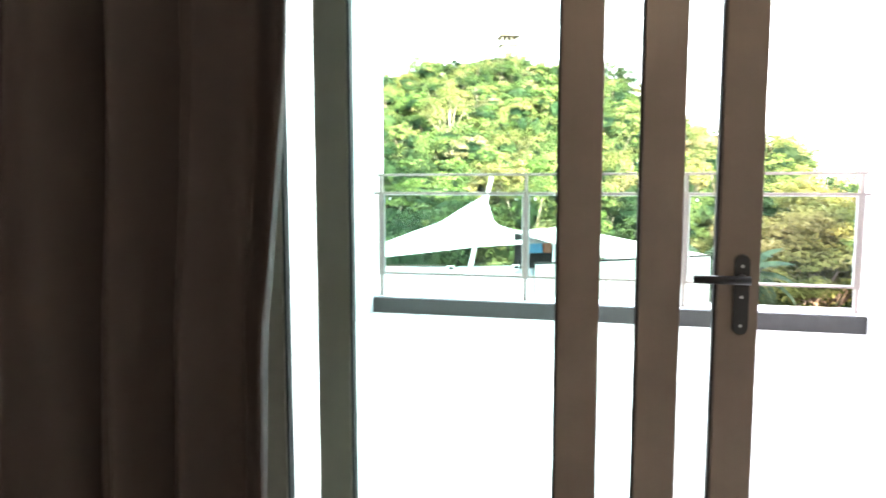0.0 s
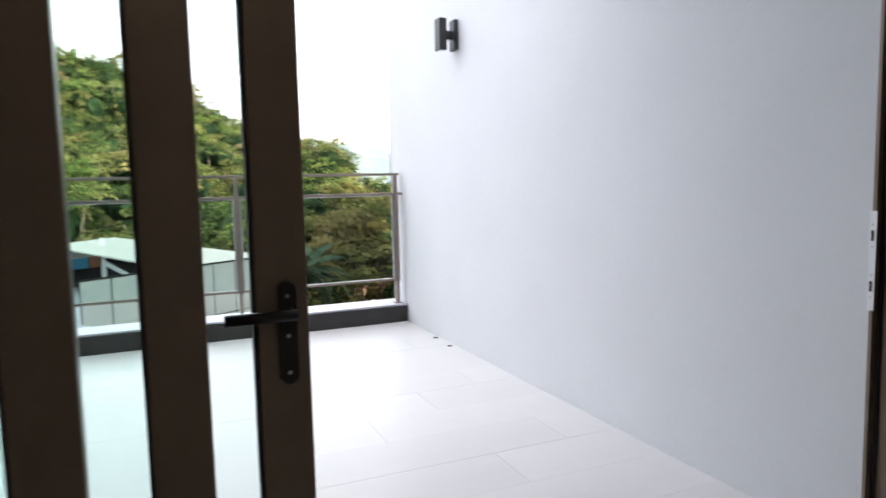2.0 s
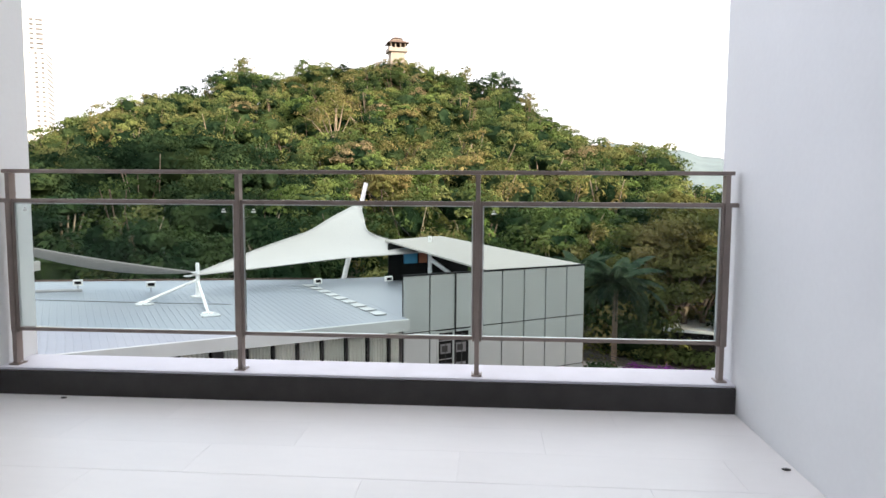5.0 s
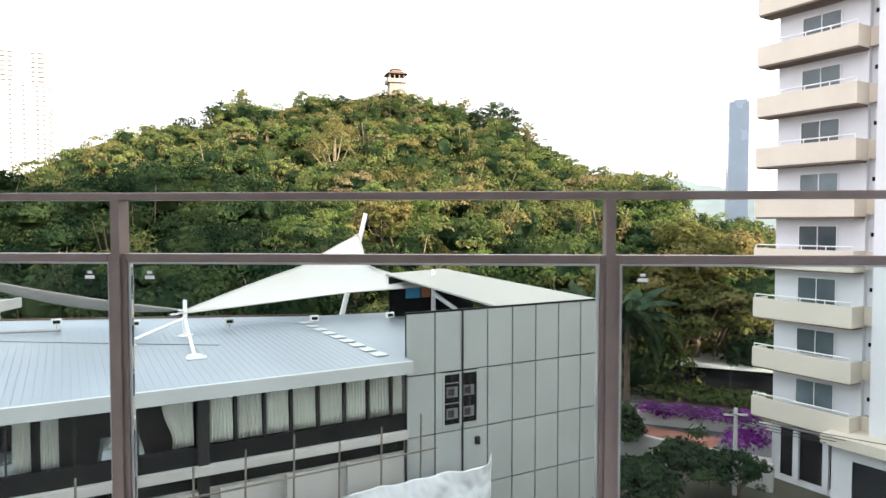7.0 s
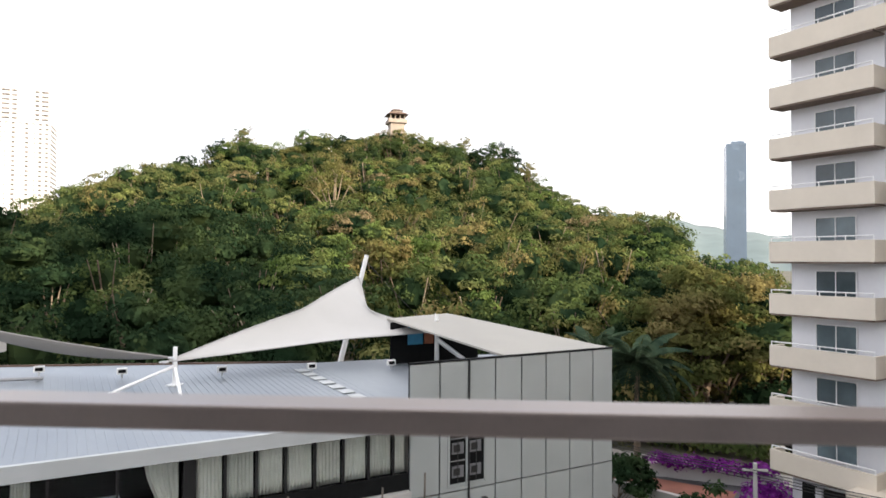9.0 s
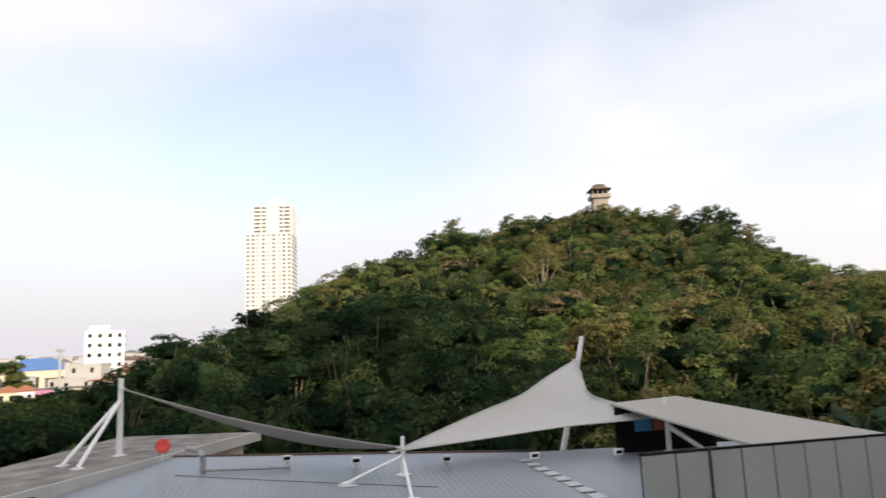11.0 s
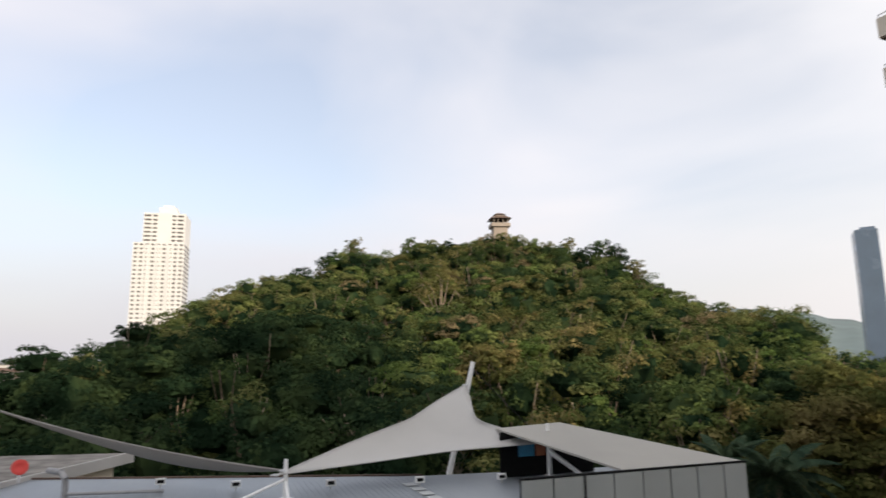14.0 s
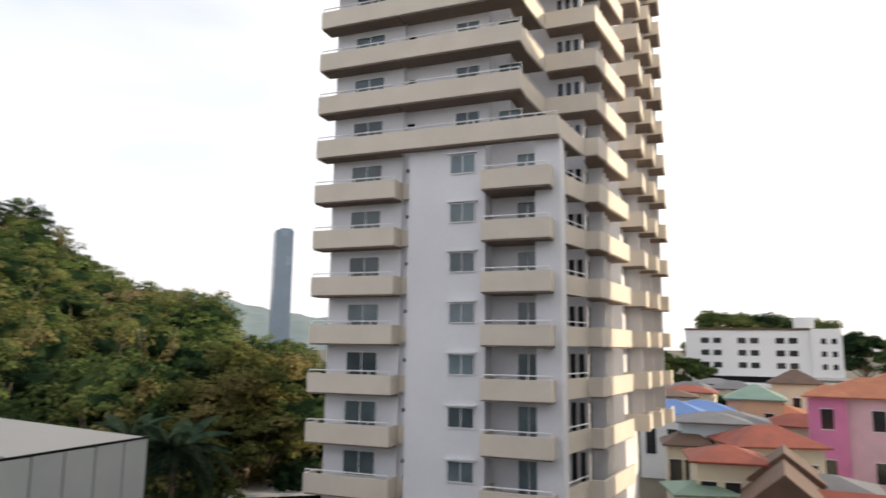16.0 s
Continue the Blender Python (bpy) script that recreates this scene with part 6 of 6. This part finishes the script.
part("lamp_head", boxes((-0.8, 0.8, -0.2, 0.2, 16.41, 16.8), bevel=0.05), M_FASCIA, lp)

# sheds and sign at the near left
sh = empty("white_shed", pose(-26.6, 7.75, G, 0, 0, 142.3), "white walled shed with a dark grey sheet roof", "shed")
part("wall", boxes((0, 8.8, 0, 5, 0, 10.6)), M_WHITE, sh)
part("roof", slab4(((-0.2, -0.25, 10.74), (9.0, -0.25, 10.74), (9.0, 5.2, 11.7), (-0.2, 5.2, 11.7)), 0.12), M_GREYROOF, sh, "dark grey weathered roof sheet")
part("gable", slab4(((8.75, 0.0, 10.6), (8.8, 0.0, 10.6), (8.8, 4.9, 11.55), (8.75, 4.9, 11.55)), 1.0), M_WHITE, sh)
rs = empty("lean_to", pose(-25.05, 8.8, G), "low lean-to with a maroon sheet roof and white edge", "shed")
part("roof", slab4(((0.05, -0.9, 10.8), (2.15, -0.6, 10.8), (-0.05, 1.1, 10.95), (-2.15, 0.5, 10.95)), 0.08), M_MAROON, rs)
part("edge_trim", rods(((2.15, -0.6, 10.84), (-0.05, 1.1, 10.99), 0.05, 0.05, 6)), M_WHITE, rs)
part("wall", prism([(0.05, -0.7), (1.8, -0.5), (-0.05, 0.9), (-1.8, 0.4)], 0, 10.7), M_BROWN, rs)
pp = empty("white_parapet", pose(-18.6, 4.6, 0, 0, 0, 2), "white parapet of the neighbouring block", "parapet", kind="structure")
part("coping", boxes((0, 8.5, 0, 0.75, -1.12, -1.0), bevel=0.01), M_WHITE, pp)
part("wall", boxes((0, 8.5, 0.08, 0.67, G, -1.122)), M_WHITE, pp)
bs = empty("billboard", pose(*polar(-59.9, 44), G, 0, 0, 52), "blue billboard with white lettering strokes on a steel frame", "sign")
part("board", boxes((-1.1, 1.1, -0.05, 0.05, 8.3, 9.9), bevel=0.01), M_SIGNBLUE, bs)
for i in range(7):
    part("stroke", boxes((-0.9 + i * 0.26, -0.72 + i * 0.26, -0.06, -0.051, 8.9 + 0.1 * (i % 2), 9.35 + 0.12 * (i % 3))), M_WHITE, bs, "white unreadable stroke")
for s in (-0.9, 0.9):
    part("post", rods(((s, 0.1, 0), (s, 0.1, 9.7), 0.06, 0.06, 8)), M_STEEL, bs)


# ---- the lane beside the apartment block ----
ln = empty("lane", pose(13, 44, G + 0.02, 0, 0, -28), "asphalt lane between garden walls", "road", kind="structure")
part("asphalt_strip", boxes((-16, 16, -2.6, 2.6, -0.2, 0.0)), M_ASPHALT, ln)
part("red_strip", boxes((-6, 3, -2.4, 0.2, 0.004, 0.012)), M_REDPAVE, ln, "red paved strip")
part("pavement", boxes((-16, 16, 2.61, 5.2, -0.2, 0.14)), M_PAVE, ln)
part("pavement", boxes((-16, 16, -4.6, -2.61, -0.2, 0.14)), M_PAVE, ln)
gw = empty("garden_wall", pose(11.2, 45.7, G, 0, 0, -18), "pale garden wall under purple bougainvillea", "wall", kind="structure")
part("masonry", boxes((-0.2, 8, 0, 0.3, 0, 0.9), bevel=0.02), M_PALECON, gw)
gw2 = empty("garden_wall", pose(10.6, 37.5, G, 0, 0, -38), "low pale garden wall along the lane", "wall", kind="structure")
part("masonry", boxes((-4.0, 6, 0, 0.3, 0, 1.5), bevel=0.02), M_PALECON, gw2)


def shrub(name, pts, density, size, mat, seed, label, category):
    V, Q, _ = leaf_cloud(pts, density, size, seed)
    ob = new(name, raw_mesh(name, V, Q, [mat]))
    return tagged(ob, label, category, kind="stuff")


c28, s28 = math.cos(math.radians(-28)), math.sin(math.radians(-28))
shrub("bougainvillea", [(11.2 + 0.951 * t, 45.7 - 0.309 * t, G + 1.05 + 0.1 * math.sin(t * 3), 0.68 + 0.1 * math.sin(t * 5), 0.8) for t in np.arange(0.4, 7.2, 0.45)], 260, 0.13, M_FLOWER, 51, "hedge of purple bougainvillea flowers on the garden wall", "flowers")
shrub("garden_hedge", [(16 + c28 * t, 52 + s28 * t, G + 0.6, 1.1, 0.8) for t in np.arange(-5, 6, 0.8)], 120, 0.18, M_LEAF, 52, "clipped green hedge", "hedge")
# dark leaf puts the lane's shade into the shrub colour
for i, (b, d, h, r) in enumerate(((17.2, 34, 3.0, 2.1), (14.6, 32, 2.4, 1.7), (19.6, 36, 2.2, 1.4), (12.6, 30, 3.0, 2.0), (11.0, 38, 3.6, 2.2), (22.0, 35, 2.6, 1.4))):
    tree(*polar(b, d), h, r, M_LEAF2, 400 + i, "round green garden shrub beside the lane", density=160, size=0.14, zg=G)
shrub("bougainvillea_bush", [(*polar(21.6 + 0.5 * i, 40), G + 1.6 + 0.3 * (i % 2), 0.9, 0.9) for i in range(4)], 220, 0.12, M_FLOWER, 53, "purple flowering bush by the podium", "flowers")
pv = empty("garden_pavilion", pose(*polar(20.6, 58), G, 0, 0, -20), "low pavilion with a white flat roof", "pavilion")
part("roof", boxes((-4.2, 5, -3, 3, 2.7, 2.95), bevel=0.03), M_WHITE, pv)
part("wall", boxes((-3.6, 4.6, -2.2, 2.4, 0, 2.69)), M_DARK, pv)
for x in (-3.9, 0, 4.2):
    part("post", boxes((x - 0.08, x + 0.08, -2.8, -2.64, 0, 2.69)), M_BLACK, pv)
pv2 = empty("garden_pavilion", pose(*polar(20.8, 66), G, 0, 0, -20), "dark timber pavilion with a pale brown roof", "pavilion")
part("roof", boxes((-4.6, 5, -3, 3, 4.2, 4.5), bevel=0.03), M_BROWN, pv2)
part("wall", boxes((-4.0, 4.6, -2.2, 2.4, 0, 4.19)), M_DARK, pv2)
up = empty("utility_pole", pose(*polar(21.6, 36), G), "grey concrete utility pole with cables", "pole")
part("pole", rods(((0, 0, 0), (0, 0, 4.6), 0.13, 0.1, 10)), M_PALECON, up)
part("crossarm", boxes((-0.6, 0.6, -0.05, 0.05, 4.2, 4.3)), M_PALECON, up)
ux, uy = polar(21.6, 36)
for i in range(4):
    cable((ux - 0.4 + 0.25 * i, uy, G + 4.32 - 0.2 * i), (ux - 12, uy + 11 + 0.4 * i, G + 4.6 - 0.2 * i), 0.35, 0.02, M_CABLE, "black overhead cable slung along the lane", "overhead_cable")
    cable((ux - 0.4 + 0.25 * i, uy, G + 4.32 - 0.2 * i), (ux + 14, uy - 9 + 0.4 * i, G + 4.4 - 0.2 * i), 0.35, 0.02, M_CABLE, "black overhead cable slung along the lane", "overhead_cable")


# ---- lookout on the hilltop ----
def lookout():
    x, y = polar(-8.05, 222)
    z = land(x, y)
    t = empty("lookout_tower", pose(x, y, z + 6.0, 0, 0, 20) @ Matrix.Scale(0.74, 4), "weathered beige hilltop lookout pavilion with a tiered roof", "tower")
    part("base", boxes((-3.2, 3.2, -3.2, 3.2, -9, 10.4)), M_LOOKOUT, t)
    part("deck", boxes((-4.3, 4.3, -4.3, 4.3, 10.41, 11.0), (-4.3, 4.3, -4.3, -4.1, 11.001, 12.1), (-4.3, -4.1, -4.09, 4.3, 11.001, 12.1), (4.1, 4.3, -4.09, 4.3, 11.001, 12.1)), M_LOOKOUT, t)
    for sx in (-3.2, -1.1, 1.1, 3.2):
        for sy in (-3.2, 3.2):
            part("column", boxes((sx - 0.2, sx + 0.2, sy - 0.2, sy + 0.2, 11.001, 14.2)), M_LOOKOUT, t)
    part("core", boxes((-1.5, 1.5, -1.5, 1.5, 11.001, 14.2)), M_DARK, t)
    for i, (r0, r1, z0, z1) in enumerate(((4.9, 2.6, 14.21, 15.6), (2.0, 2.0, 15.61, 16.3), (2.7, 1.0, 16.31, 17.2))):
        bm = bmesh.new()
        a = [bm.verts.new((r0 * sx, r0 * sy, z0)) for sx, sy in ((-1, -1), (1, -1), (1, 1), (-1, 1))]
        c = [bm.verts.new((r1 * sx, r1 * sy, z1)) for sx, sy in ((-1, -1), (1, -1), (1, 1), (-1, 1))]
        bm.faces.new(a[::-1])
        bm.faces.new(c)
        for k in range(4):
            bm.faces.new((a[k], a[(k + 1) % 4], c[(k + 1) % 4], c[k]))
        part("roof_tier", bm, M_BROWN if i != 1 else M_LOOKOUT, t)


lookout()


# ---- terrace floor tiles ----
def floor_tiles():
    """Long pale tiles laid in courses with staggered ends."""
    tl, tw, gap = 1.2, 0.33, 0.0012
    fl = bpy.data.objects["floor"]
    cache = {}
    row, y = 0, -0.003
    while y - tw > DOORY + 0.03 - tw:
        y0 = max(y - tw + gap, DOORY + 0.118)
        if y - y0 < 0.02:
            break
        x = -W + 0.004 - (0.0, 0.4, 0.8)[row % 3] * 1.0
        while x < W:
            a, c = max(x, -W + 0.004), min(x + tl - gap, W - 0.004)
            if c - a > 0.03:
                key = (round(c - a, 3), round(y - y0, 3))
                if key not in cache:
                    me = bpy.data.meshes.new("tile")
                    bm = boxes((0, key[0], 0, key[1], -0.004, 0.0))
                    bmesh.ops.bevel(bm, geom=[e for e in bm.edges if all(v.co.z > -0.001 for v in e.verts)], offset=0.0003, segments=1, affect="EDGES")
                    bm.to_mesh(me)
                    bm.free()
                    me.materials.append(M_TILE)
                    cache[key] = me
                ob = new("tile", cache[key])
                ob.parent = fl
                ob.location = (a, y0, 0.0002 * (row * 7 % 3))
            x += tl
        y -= tw
        row += 1


floor_tiles()
